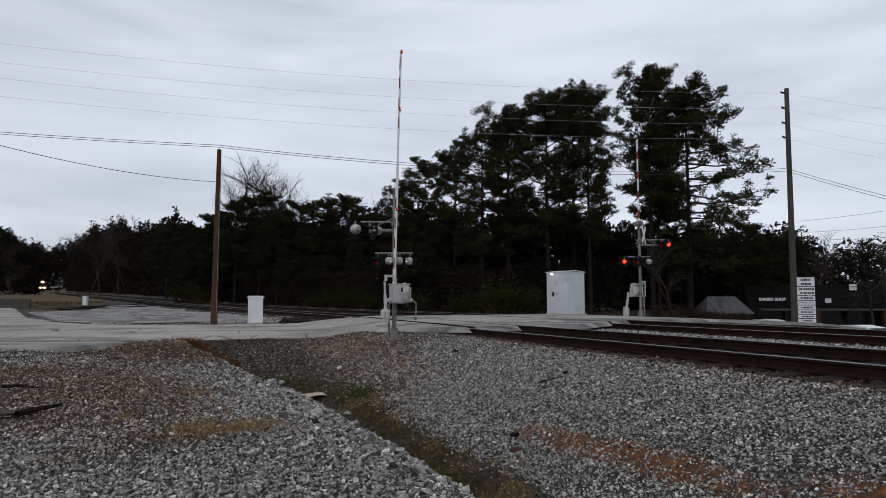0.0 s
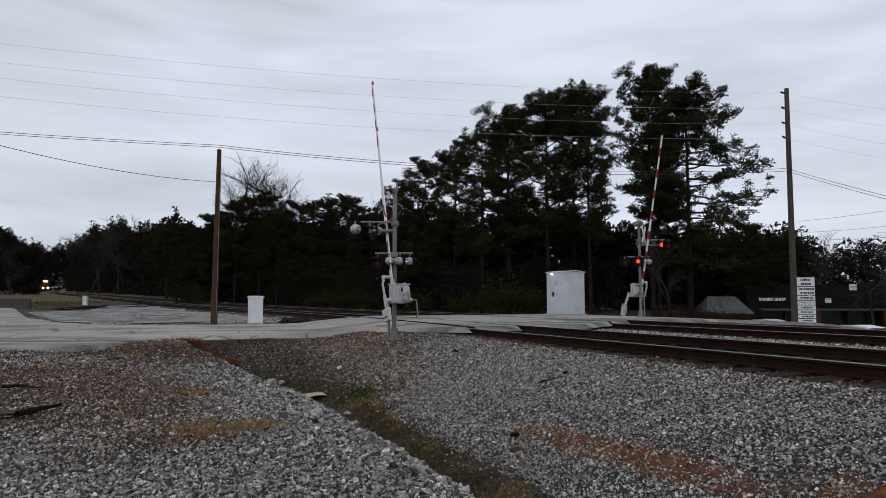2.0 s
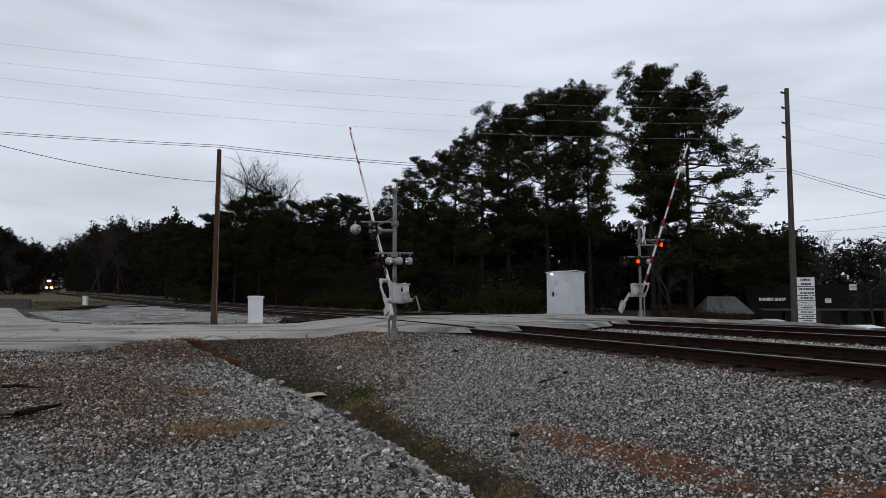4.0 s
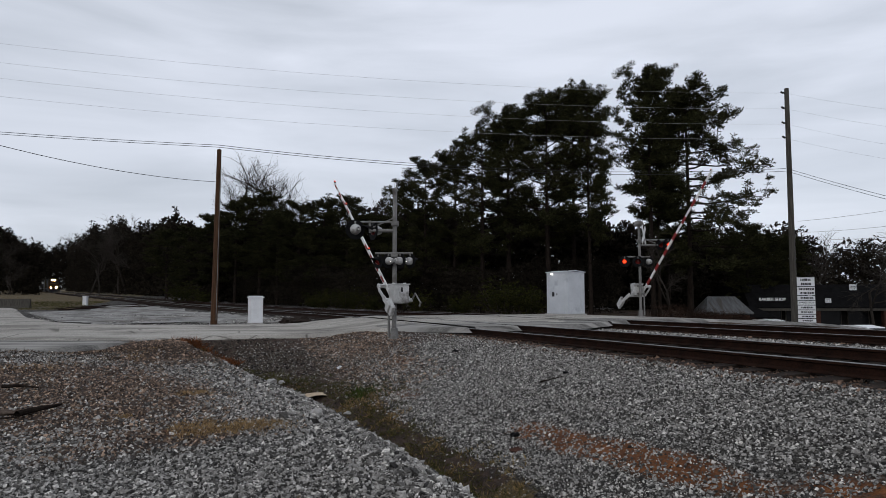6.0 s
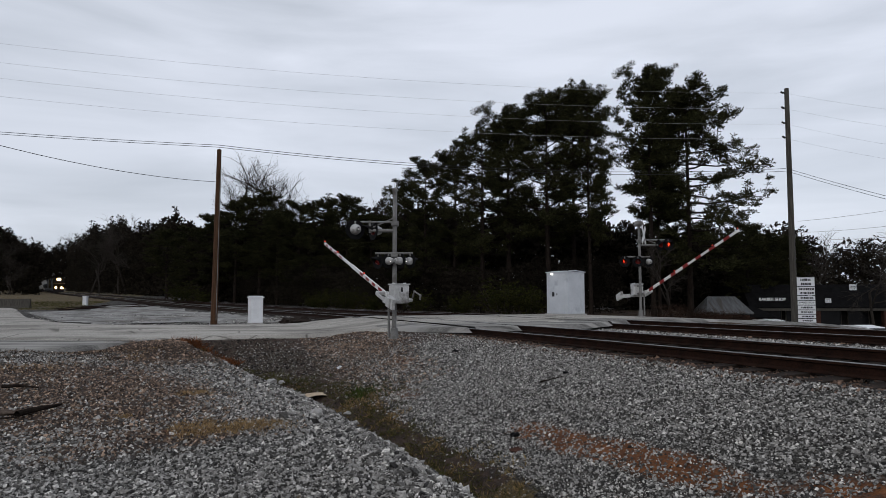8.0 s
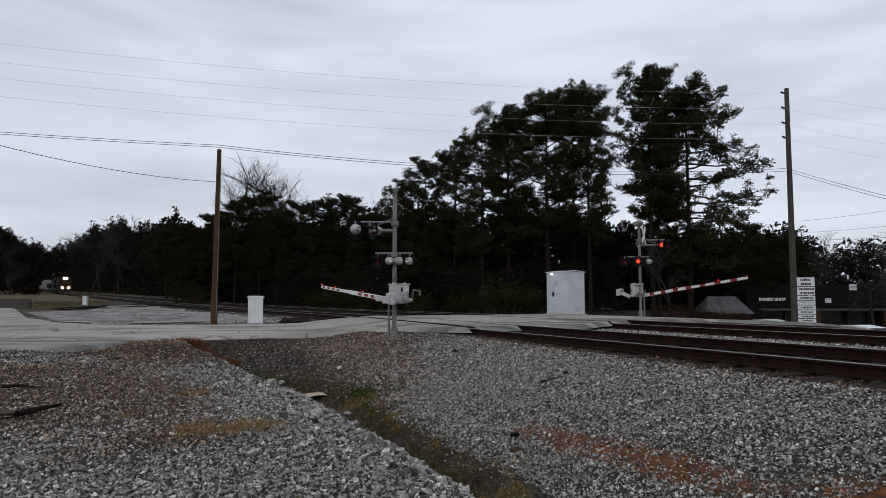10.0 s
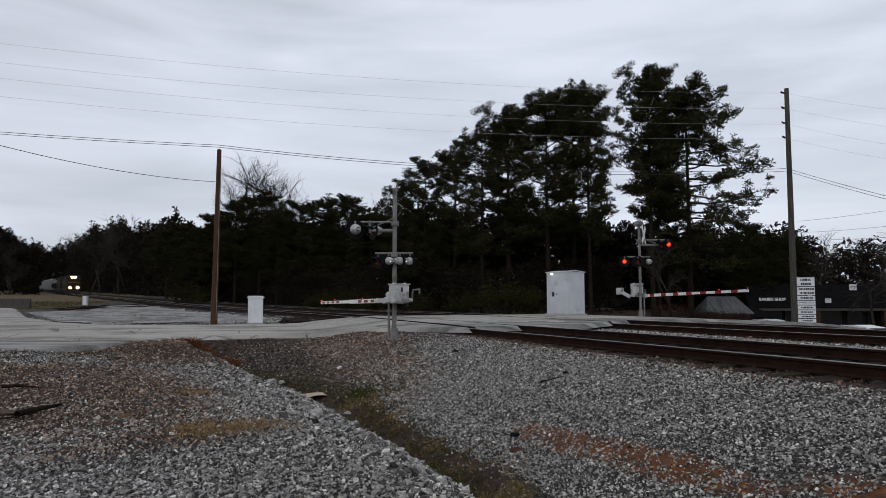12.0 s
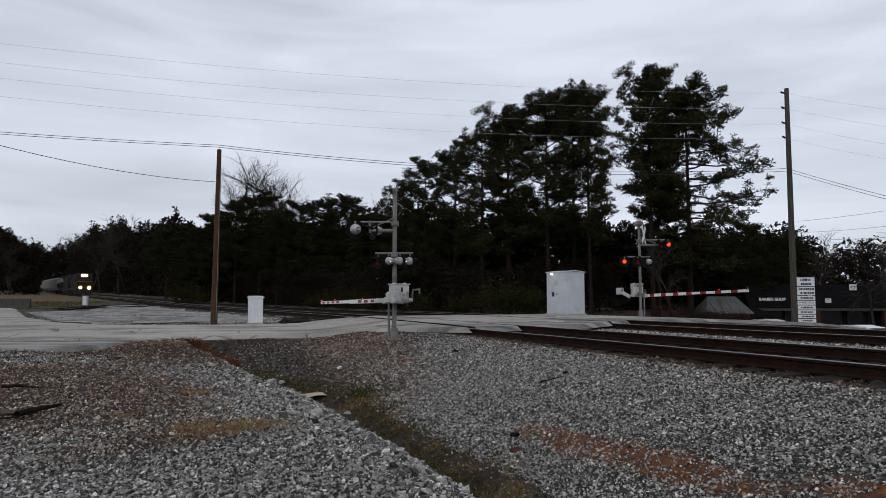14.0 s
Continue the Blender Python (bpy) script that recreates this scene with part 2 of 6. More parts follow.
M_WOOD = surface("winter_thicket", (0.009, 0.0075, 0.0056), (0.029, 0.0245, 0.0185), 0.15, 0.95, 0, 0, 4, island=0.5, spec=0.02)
M_BRUSH = surface("bare_brush", (0.014, 0.009, 0.007), (0.050, 0.032, 0.024), 0.6, 0.95, 0, 0, 4, island=0.5, spec=0.02)
M_GRASS = surface("dry_grass", (0.045, 0.042, 0.014), (0.27, 0.185, 0.085), 2.2, 0.9, 0, 0, 20, island=0.5, spec=0.05)
M_BRICK = surface("dark_red_brick", (0.035, 0.018, 0.014), (0.08, 0.040, 0.030), 6, 0.9, 0, 0.3, 60, spec=0.05)
M_ROOF = surface("dark_shingle", (0.004, 0.004, 0.0042), (0.010, 0.0098, 0.010), 3, 0.95, 0, 0.5, 40, spec=0.03)
M_SIDING = surface("dark_siding", (0.006, 0.0056, 0.0054), (0.016, 0.0148, 0.014), 3, 0.9, 0, 0.2, 30, spec=0.05)
M_TINROOF = surface("pale_metal_roof", (0.060, 0.061, 0.062), (0.140, 0.143, 0.145), 1.4, 0.6, 0.1, 0.1, 30, stain=(0.07, 0.062, 0.055), stain_scale=1.0, stain_at=0.55, stretch=(4, 0.6, 1), spec=0.1)
M_GLASS = surface("dark_shop_glass", (0.008, 0.009, 0.010), (0.016, 0.017, 0.019), 1, 0.08, 0, 0)
M_CARWHITE = surface("white_car_paint", (0.66, 0.67, 0.68), (0.76, 0.77, 0.78), 2, 0.25, 0, 0.02)
M_TYRE = surface("tyre_rubber", (0.012, 0.012, 0.012), (0.028, 0.028, 0.028), 8, 0.85, 0, 0.2)
M_LOCO = surface("dark_locomotive_paint", (0.008, 0.008, 0.009), (0.022, 0.022, 0.024), 2, 0.65, 0, 0.1, 30, spec=0.1)
M_LOCOYEL = surface("dull_yellow_locomotive_paint", (0.014, 0.011, 0.006), (0.032, 0.024, 0.011), 2, 0.7, 0, 0.1, 30, spec=0.1)
M_HOPPER = surface("grey_freight_car_paint", (0.19, 0.19, 0.185), (0.32, 0.32, 0.31), 1.2, 0.8, 0, 0.2, 20, stain=(0.10, 0.08, 0.065), stain_scale=0.8, spec=0.1)
M_CARD = surface("wet_cardboard", (0.36, 0.27, 0.18), (0.50, 0.40, 0.29), 5, 0.85, 0, 0.2, 60)
M_GREEN = surface("green_grass", (0.018, 0.030, 0.006), (0.055, 0.080, 0.018), 6, 0.9, 0, 0, 20, island=0.4, spec=0.05)
M_WEED = surface("dead_weeds", (0.018, 0.012, 0.008), (0.060, 0.042, 0.028), 3, 0.9, 0, 0, 20, island=0.5, spec=0.03)
M_STRAW = surface("dead_straw", (0.13, 0.082, 0.040), (0.36, 0.245, 0.125), 5, 0.9, 0, 0, 30, island=0.45, spec=0.05)
M_RUSTSTRAW = surface("rust_brown_straw", (0.050, 0.019, 0.008), (0.19, 0.072, 0.030), 3, 0.9, 0, 0, 30, island=0.45, spec=0.05)
M_OLIVE = surface("low_olive_grass", (0.030, 0.034, 0.010), (0.095, 0.085, 0.032), 1.5, 0.9, 0, 0, 20, island=0.4, spec=0.05)
M_SIGN = surface("clean_white_sign_paint", (0.80, 0.80, 0.79), (0.88, 0.88, 0.87), 4, 0.5, 0, 0)
M_INK = surface("black_sign_lettering", (0.012, 0.012, 0.013), (0.025, 0.025, 0.026), 5, 0.6, 0, 0)


# ---- mesh helpers ----
def mesh_ob(name, verts, faces, material, parent=None, smooth=False, label=""):
    me = bpy.data.meshes.new(name)
    me.from_pydata(verts, [], faces)
    me.materials.append(material)
    if smooth:
        me.polygons.foreach_set("use_smooth", [True] * len(me.polygons))
    me.update()
    ob = new(name, me)
    if parent:
        ob.parent = parent
    return tagged(ob, label)


def part(name, bm, material, parent=None, label="", smooth=False):
    """Links a bmesh as one mesh object under a thing or a part."""
    me = bpy.data.meshes.new(name)
    bm.to_mesh(me)
    bm.free()
    for mt in (material if isinstance(material, (list, tuple)) else (material,)):
        me.materials.append(mt)
    if smooth:
        me.polygons.foreach_set("use_smooth", [True] * len(me.polygons))
    ob = new(name, me)
    if parent:
        ob.parent = parent
    return tagged(ob, label)


def thing(name, m, label, category, group="", kind=""):
    e = new(name)
    e.empty_display_size = 0.1
    e.matrix_basis = m
    return tagged(e, label, category, group, kind)


def box(bm, x, y, z, sx, sy, sz, m=None, bevel=0.0):
    """A box of that size with its centre at x, y, z, its edges rounded by bevel."""
    got = bmesh.ops.create_cube(bm, size=1.0)["verts"]
    mat = (m or Matrix.Identity(4)) @ Matrix.Translation((x, y, z)) @ Matrix.Diagonal((sx, sy, sz, 1))
    bmesh.ops.transform(bm, matrix=mat, verts=got)
    if bevel:
        edges = list({e for v in got for e in v.link_edges})
        bmesh.ops.bevel(bm, geom=edges, offset=bevel, segments=2, affect="EDGES", profile=0.5)
    return bm


def rod(bm, a, b, r, r2=None, n=10, caps=True):
    """A round bar from a to b."""
    a, b = Vector(a), Vector(b)
    d = b - a
    got = bmesh.ops.create_cone(bm, cap_ends=caps, segments=n, radius1=r, radius2=r if r2 is None else r2, depth=d.length)["verts"]
    bmesh.ops.transform(bm, matrix=Matrix.Translation((a + b) / 2) @ d.to_track_quat("Z", "Y").to_matrix().to_4x4(), verts=got)
    return bm


def lathe(bm, profile, m=None, n=20):
    """A body of revolution about z from (radius, height) pairs."""
    rings = []
    for r, h in profile:
        if r < 1e-5:
            rings.append([bm.verts.new((0, 0, h))])
        else:
            rings.append([bm.verts.new((r * math.cos(2 * math.pi * i / n), r * math.sin(2 * math.pi * i / n), h)) for i in range(n)])
    for p, q in zip(rings, rings[1:]):
        for i in range(n):
            j = (i + 1) % n
            if len(p) == 1 and len(q) > 1:
                bm.faces.new((p[0], q[i], q[j]))
            elif len(q) == 1 and len(p) > 1:
                bm.faces.new((p[i], p[j], q[0]))
            elif len(p) > 1:
                bm.faces.new((p[i], p[j], q[j], q[i]))
    if m:
        bmesh.ops.transform(bm, matrix=m, verts=[v for ring in rings for v in ring])
    return bm


def fresh():
    return bmesh.new()


def pipe(pts, radii, n=6):
    """Vertices and faces of one bent bar through pts."""
    V, F = [], []
    for i, p in enumerate(pts):
        d = pts[min(i + 1, len(pts) - 1)] - pts[max(i - 1, 0)]
        q = d.to_track_quat("Z", "Y")
        for j in range(n):
            w = 2 * math.pi * j / n
            V.append(p + q @ Vector((radii[i] * math.cos(w), radii[i] * math.sin(w), 0)))
    for i in range(len(pts) - 1):
        for j in range(n):
            k = (j + 1) % n
            F.append((i * n + j, i * n + k, (i + 1) * n + k, (i + 1) * n + j))
    return V, F


def tubes(segs, n=5):
    """Vertices and faces of many tapered bars (a, b, ra, rb), for limbs and twigs."""
    V, F = [], []
    for a, b, ra, rb in segs:
        a, b = Vector(a), Vector(b)
        q = (b - a).to_track_quat("Z", "Y")
        k = len(V)
        for c, r in ((a, ra), (b, rb)):
            for i in range(n):
                w = 2 * math.pi * i / n
                V.append(c + q @ Vector((r * math.cos(w), r * math.sin(w), 0)))
        for i in range(n):
            j = (i + 1) % n
            F.append((k + i, k + j, k + n + j, k + n + i))
    return V, F


# ---- the plan: s runs along the railway, d across it to its right ----
TURN = radians(22)
SA, CA = math.sin(TURN), math.cos(TURN)


def plan(s, d):
    return (-s * SA + d * CA, s * CA + d * SA)


def unplan(x, y):
    return (-x * SA + y * CA, x * CA + y * SA)


T1, T2 = 7.47, 12.97          # centre lines of the two tracks
GAUGE = 1.435
BEND, BEND_R, BEND_AT = 0.21, 171.0, 15.0


def along(u, off=0.0):
    """The plan place u metres along the near track and off metres to its right, and the heading there."""
    r = BEND_R
    if u < BEND_AT:
        s, d, a = u, T1 + off, 0.0
    else:
        a = min((u - BEND_AT) / r, BEND)
        s, d = BEND_AT + (r + off) * math.sin(a), T1 - r + (r + off) * math.cos(a)
        rest = u - BEND_AT - BEND * r
        if rest > 0:
            s, d = s + rest * math.cos(a), d - rest * math.sin(a)
    x, y = plan(s, d)
    return x, y, TURN + a


def climb(u):
    """The height of the rails u metres along: level over the crossing, then a steady grade."""
    v = max(0.0, u - 38.0)
    return 0.0155 * (v * v / 52.0 if v < 26 else v - 13.0)


def cant(u, side):
    """The rails lean into the bend and dip towards the crossing: what a rail on that side (-1 near, 1 far) rises by."""
    fade = 1 - ease(u, 16, 30)
    return (0.028 * side + 0.0034 * (9 - max(-4, min(u, 15)))) * fade


def ease(x, a, b):
    t = min(1, max(0, (x - a) / (b - a)))
    return t * t * (3 - 2 * t)


def road_height(s, d):
    return -0.30 * (1 - ease(d, 3.6, 7.2)) - 0.22 * ease(d, 15.5, 24) - 2.4 * ease(d, 22, 40) + 0.9 * climb(s)


def road_edges(d):
    near = 18.0 + 0.25 * math.sin(d * 1.1) + 0.9 * ease(d, 3, 5.4) + 1.2 * ease(-d, 1.5, 6)
    near -= float(np.interp(d, [4.9, 5.5, 6.0, 6.6, 8.2, 10, 12, 14, 17], [0, 1.3, 2.6, 4.7, 4.4, 3.8, 2.8, 1.5, 1.0]))
    far = float(np.interp(d, [-60, -30, -20, -14.6, -8.2, -5, -3.5, -1.3, 1.3, 4.4, 6.0, 9.5, 60],
                          [82, 82, 80, 74, 44.7, 32.8, 30, 27.9, 27.2, 27.0, 26.2, 26.4, 26.4]))
    return near, far


def ditch(s):
    at = float(np.interp(s, [0, 6, 8.4, 11, 12.9, 15.3, 17.8], [3.3, 2.95, 2.75, 2.5, 1.9, 1.0, 0.4]))
    low = float(np.interp(s, [0, 6, 8.4, 11, 12.9, 15.3, 17.0, 17.9], [-1.38, -1.32, -1.27, -1.16, -1.06, -0.98, -0.86, -0.45]))
    return at, low


def height(s, d):
    """The ground's height."""
    x, y = plan(s, d)
    rough = 0.05 * noise.noise((x * 0.7, y * 0.7, 3.1)) + 0.022 * noise.noise((x * 2.6, y * 2.6, 8.0))
    near, far = road_edges(d)
    level = float(np.interp(s, [-50, 0, 5, 8, 10, 12.6, 14.6, 15.6, 17, 30], [-1.0, -1.0, -0.97, -0.91, -0.82, -0.70, -0.50, -0.38, -0.34, -0.34]))
    lift = climb(s)
    # the rails' stone bed and its shoulders, following the bend
    bend_d = 0.0
    if s > BEND_AT:
        q = min((s - BEND_AT) / BEND_R, math.sin(BEND))
        bend_d = BEND_R * (1 - math.sqrt(1 - q * q)) + max(0, s - BEND_AT - BEND_R * math.sin(BEND)) * math.tan(BEND)
    c = d + bend_d
    if s < 18.2:
        at, low = ditch(s)
        if d < at:
            t = ease(at - d, 0.10, 0.85 - 0.25 * ease(s, 12, 15))
            h = low + (level - low) * t + 0.05 * math.sin(s * 0.8 + d) * t
        else:
            t = min(1, (d - at) / max(0.3, 6.15 - at))
            t = t ** 0.85
            h = low + (-0.205 - low) * t
        h = h if d < 6.15 else -0.205
    else:
        h = -0.36 + 0.07 * ease(c, 4.6, 6.1)
    if 6.0 < c < 14.6:
        h = h if c < 6.15 and s < 18.2 else -0.205 - 0.01 * ease(c, 6.2, 6.6) + 0.04 * ease(c, 8.75, 9.1) * (1 - ease(c, 11.3, 11.65))
    if c >= 14.6:
        h = -0.24 - 0.2 * ease(c, 14.6, 16.5) - 2.1 * ease(d, 19, 30) * (1 - ease(s - 0.6 * (d - 20), 24, 38))
    inside = ease(s, near - 0.5, near + 0.1) * (1 - ease(s, far - 0.1, far + 0.6))
    base = h + rough * (1 - 0.8 * ease(c, 4.8, 6.1) * (1 - ease(c, 14.6, 15.6))) + lift
    return base * (1 - inside) + (road_height(s, d) - 0.09 if not 5.6 < d < 14.9 else -0.2) * inside


# patches of bare clay: place along and across, half lengths, strength
CLAY = [(7.6, 3.85, 0.6, 0.28, 0.7), (7.0, 3.95, 0.8, 0.28, 1.0), (6.3, 4.0, 0.8, 0.28, 1.0), (5.5, 4.1, 0.8, 0.28, 0.9), (4.8, 4.22, 0.7, 0.3, 1.0), (4.1, 4.3, 0.6, 0.3, 1.0), (3.6, 4.6, 0.6, 0.32, 1.0),
        (10.2, 3.5, 0.8, 0.45, 0.5), (13.2, 4.1, 1.6, 0.5, 0.55)]


def cover(s, d):
    """How much soil, clay and dry grass lie on the stone at a place, each 0 to 1."""
    x, y = plan(s, d)
    n1, n2 = noise.noise((x * 0.45, y * 0.45, 0.5)), noise.noise((x * 1.3, y * 1.3, 4.5))
    soil = clay = grass = 0.0
    near, far = road_edges(d)
    if s < near + 0.5 and d < 6:
        at, low = ditch(s)
        bank = at - d
        soil = 0.9 * (1 - ease(abs(d - at), 0.16 + 0.14 * ease(s, 8, 11), 0.5 + 0.4 * ease(s, 8, 11))) * ease(s, 4, 7)
        if bank > 0.4:
            # worn earth on the lot, thinning towards the heap of stone at its edge
            soil = max(soil, 0.80 * ease(s, 7.6, 9.6) * ease(bank, 1.3, 2.6) * (1 - 0.8 * ease(s, 13.6, 14.4) * (1 - ease(s, 15, 16))) + 0.25 * n1)
            soil = max(soil, 0.7 * ease(n1, 0.12, 0.4) * ease(bank, 0.7, 1.4) * ease(s, 6.3, 8.2))
            grass = 0.95 * math.exp(-((s - 8.25) / 0.35) ** 2 - ((bank - 2.05) / 0.75) ** 2)
            clay = 0.55 * math.exp(-((s - 8.3) / 0.5) ** 2 - ((bank - 2.4) / 0.9) ** 2)
        else:
            soil = max(soil, (0.80 + 0.5 * n2 + 0.2 * n1) * ease(s, 10.0, 13) * (1 - ease(d, at + 0.8, at + 2.4)))
            soil = max(soil, 0.8 * math.exp(-((s - 14.4) / 1.5) ** 2 - ((d - 4.3) / 0.8) ** 2))
        # strips of red clay low on the bed's shoulder, where the stone has washed off
        for cs, cd, ls, ld, k in CLAY:
            q = ((s - cs + 0.9 * (d - cd)) / ls) ** 2 + ((d - cd) / ld) ** 2
            clay = max(clay, (0.8 * k + 0.55 * n2 + 0.3 * n1) * math.exp(-q) + 0.2 * n2 * math.exp(-0.5 * q))
        clay = max(clay, 0.9 * math.exp(-((s - 16.5) / 1.5) ** 2 - ((d - at - 0.05) / 0.36) ** 2))
        soil = max(soil, 0.9 * ease(s, 13.2, 15.0) * ease(d, -2.2, -0.6))
        grass = max(grass, 0.75 * (1 - ease(abs(d - at - 0.05), 0.10, 0.42)) * ease(n2, 0.0, 0.35) * (1 - 0.6 * ease(s, 10, 12)))
        grass = max(grass, 0.5 * ease(n2, 0.1, 0.5) * math.exp(-((s - 15.2) / 0.8) ** 2 - ((d + 1) / 1.0) ** 2))
    elif s > far and d < 5:
        grass = 0.95 * ease(s, 58, 68) * ease(-d, 7.5, 10) * (0.8 + 0.5 * n1)
        soil = 0.45 * ease(n1, 0.05, 0.45)
    elif d > 15.2:
        soil, grass = 0.75, 0.35 + 0.4 * n2
    return min(1, max(0, soil)), min(1, max(0, clay)), min(1, max(0, grass))


# ---- ground ----
def steps(parts):
    out = []
    for a, b, k in parts:
        out += list(np.linspace(a, b, k, endpoint=False))
    return out + [parts[-1][1]]


def build_ground():
    S = steps([(-900, -60, 6), (-60, -4, 12), (-4, 3, 14), (3, 20, 150), (20, 34, 50), (34, 100, 60), (100, 420, 32), (420, 1500, 8)])
    Dd = steps([(-1300, -100, 10), (-100, -20, 20), (-20, -8, 24), (-8, 7, 130), (7, 18, 60), (18, 60, 24), (60, 200, 10), (200, 1300, 8)])
    V, F, C = [], [], []
    for s in S:
        for d in Dd:
            x, y = plan(s, d)
            V.append((x, y, height(s, d)))
            C.append(cover(s, d))
    w = len(Dd)
    for i in range(len(S) - 1):
        for j in range(w - 1):
            k = i * w + j
            F.append((k, k + 1, k + w + 1, k + w))
    ob = mesh_ob("ground", V, F, M_GROUND, smooth=True)
    ob.data.flip_normals()
    att = ob.data.color_attributes.new("cover", "FLOAT_COLOR", "POINT")
    att.data.foreach_set("color", [v for c in C for v in (*c, 1.0)])
    tagged(ob, "grey broken stone, brown soil and a shallow ditch beside the railway", "ground", kind="structure")
    return ob


ground = build_ground()


def build_road():
    """The paved road over the rails, in strips that leave a slot beside each rail."""
    cuts = [(-60, T1 - GAUGE / 2 - 0.10)]
    for c in (T1, T2):
        cuts.append((c - GAUGE / 2 + 0.11, c + GAUGE / 2 - 0.11))
        cuts.append((c + GAUGE / 2 + 0.10, T2 - GAUGE / 2 - 0.10 if c == T1 else 60))
    V, F, mats = [], [], []
    for a, b in cuts:
        k0 = len(V)
        if b - a > 30:
            ds = ([a, -40, -30] + list(np.arange(-24, b, 0.5)) + [b]) if a < 0 else (list(np.arange(a, 30, 0.5)) + [36, 45, b])
        else:
            ds = list(np.linspace(a, b, 8))
        cols = 40
        for d in ds:
            near, far = road_edges(d)
            x, y = plan(near, d)
            near += 0.22 * noise.noise((d * 0.8, 1.0, 5.0)) + 0.07 * noise.noise((d * 4, 1.0, 5.0))
            far += 0.22 * noise.noise((d * 0.8, 9.0, 5.0)) + 0.07 * noise.noise((d * 4, 9.0, 5.0))
            for j in range(cols + 1):
                t = (j / cols)
                s = near + (far - near) * (t ** (1.0 if far < 40 else 2.2))
                x, y = plan(s, d)
                drop = -0.12 if j in (0, cols) else 0.0
                V.append((x, y, road_height(s, d) + drop + 0.012 * noise.noise((x * 0.5, y * 0.5, 0))))
        w = cols + 1
        for i in range(len(ds) - 1):
            for j in range(cols):
                k = k0 + i * w + j
                F.append((k, k + w, k + w + 1, k + 1))
                mats.append(1 if ds[i] > 5.4 and j < 9 + 5 * noise.noise((ds[i] * 0.9, 3.0, 7.0)) + 2 * noise.noise((ds[i] * 4, j * 0.7, 1.0)) else 0)
    ob = mesh_ob("road", V, F, M_ASPHALT, smooth=True)
    ob.data.materials.append(M_APRON)
    ob.data.polygons.foreach_set("material_index", mats)
    ob.data.flip_normals()
    return tagged(ob, "pale worn asphalt road crossing two railway tracks", "road", kind="structure")


road = build_road()


def build_apron():
    """A strip of older, darker paving along the road's edge."""
    V, F = [], []
    ds = list(np.arange(-16, 0.6, 0.4))
    for d in ds:
        near, _ = road_edges(d)
        lo = 15.4 + 0.25 * noise.noise((d * 0.9, 2.0, 2.0)) + 2.9 * ease(d, -2.4, 0.4)
        for j in range(13):
            s = lo + (max(near, lo) + 0.3 - lo) * j / 12
            x, y = plan(s, d)
            V.append((x, y, max(height(s, d), -0.345) + 0.02 - (0.1 if j == 0 else 0) - 0.005 * j / 12 - 0.12 * ease(d, -0.5, 0.4)))
    for i in range(len(ds) - 1):
        for j in range(12):
            k = i * 13 + j
            F.append((k, k + 13, k + 14, k + 1))
    ob = mesh_ob("pavement", V, F, M_APRON, smooth=True)
    ob.data.flip_normals()
    return tagged(ob, "strip of old dark asphalt with crumbled edge beside road", "pavement", kind="structure")


build_apron()


def build_gravel_yard():
    """Pale packed gravel in the corner between the street and the railway."""
    S, Dd = list(np.linspace(30, 76, 60)), list(np.linspace(-15, 6, 50))
    V, F = [], []
    for s in S:
        for d in Dd:
            x, y = plan(s, d)
            V.append((x, y, height(s, d) + 0.035 + 0.05 * noise.noise((x * 0.3, y * 0.3, 6.0))))
    w = len(Dd)
    for i in range(len(S) - 1):
        for j in range(w - 1):
            s, d = S[i], Dd[j]
            q = max(0.0, s - BEND_AT)
            edge = 5.2 - (q * q / (2 * BEND_R) if q < 35 else 3.6 + (q - 35) * 0.21) + 0.5 * noise.noise((s * 0.3, 2.0, 2.0))
            grassy = s > 57 + 2 * noise.noise((d * 0.4, 1.0, 1.0)) and d < -7
            if s > road_edges(d)[1] + 0.4 and d < edge and not grassy:
                F.append((i * w + j, i * w + j + 1, (i + 1) * w + j + 1, (i + 1) * w + j))
    ob = mesh_ob("pavement", V, F, M_YARD, smooth=True)
    return tagged(ob, "pale packed gravel between the street and the railway", "pavement", kind="structure")


build_gravel_yard()


# ---- railway tracks ----
RAIL_PROFILE = [(-0.07, -0.152), (0.07, -0.152), (0.07, -0.142), (0.012, -0.12), (0.012, -0.046), (0.037, -0.034), (0.037, -0.006), (0.030, 0.0),
                (-0.030, 0.0), (-0.037, -0.006), (-0.037, -0.034), (-0.012, -0.046), (-0.012, -0.12), (-0.07, -0.142)]


def rail(parent, off, us, side):
    V, F = [], []
    n = len(RAIL_PROFILE)
    for u in us:
        x, y, a = along(u, off)
        for p, z in RAIL_PROFILE:
            V.append((x + p * math.cos(a), y + p * math.sin(a), z + climb(u) + cant(u, side)))
    mats = []
    for i in range(len(us) - 1):
        for j in range(n):
            k = (j + 1) % n
            F.append((i * n + j, i * n + k, (i + 1) * n + k, (i + 1) * n + j))
            mats.append(1 if j in (6, 7, 8) else 0)
    ob = mesh_ob("rail", V, F, M_RAIL, parent)
    ob.data.materials.append(M_RAILTOP)
    ob.data.polygons.foreach_set("material_index", mats)
    ob.data.flip_normals()
    return ob


def sleeper_mesh():
    bm = fresh()
    box(bm, 0, 0, 0, 2.62, 0.23, 0.18, bevel=0.012)
    me = bpy.data.meshes.new("sleeper")
    bm.to_mesh(me)
    bm.free()
    me.materials.append(M_TIE)
    return me


SLEEPER = sleeper_mesh()


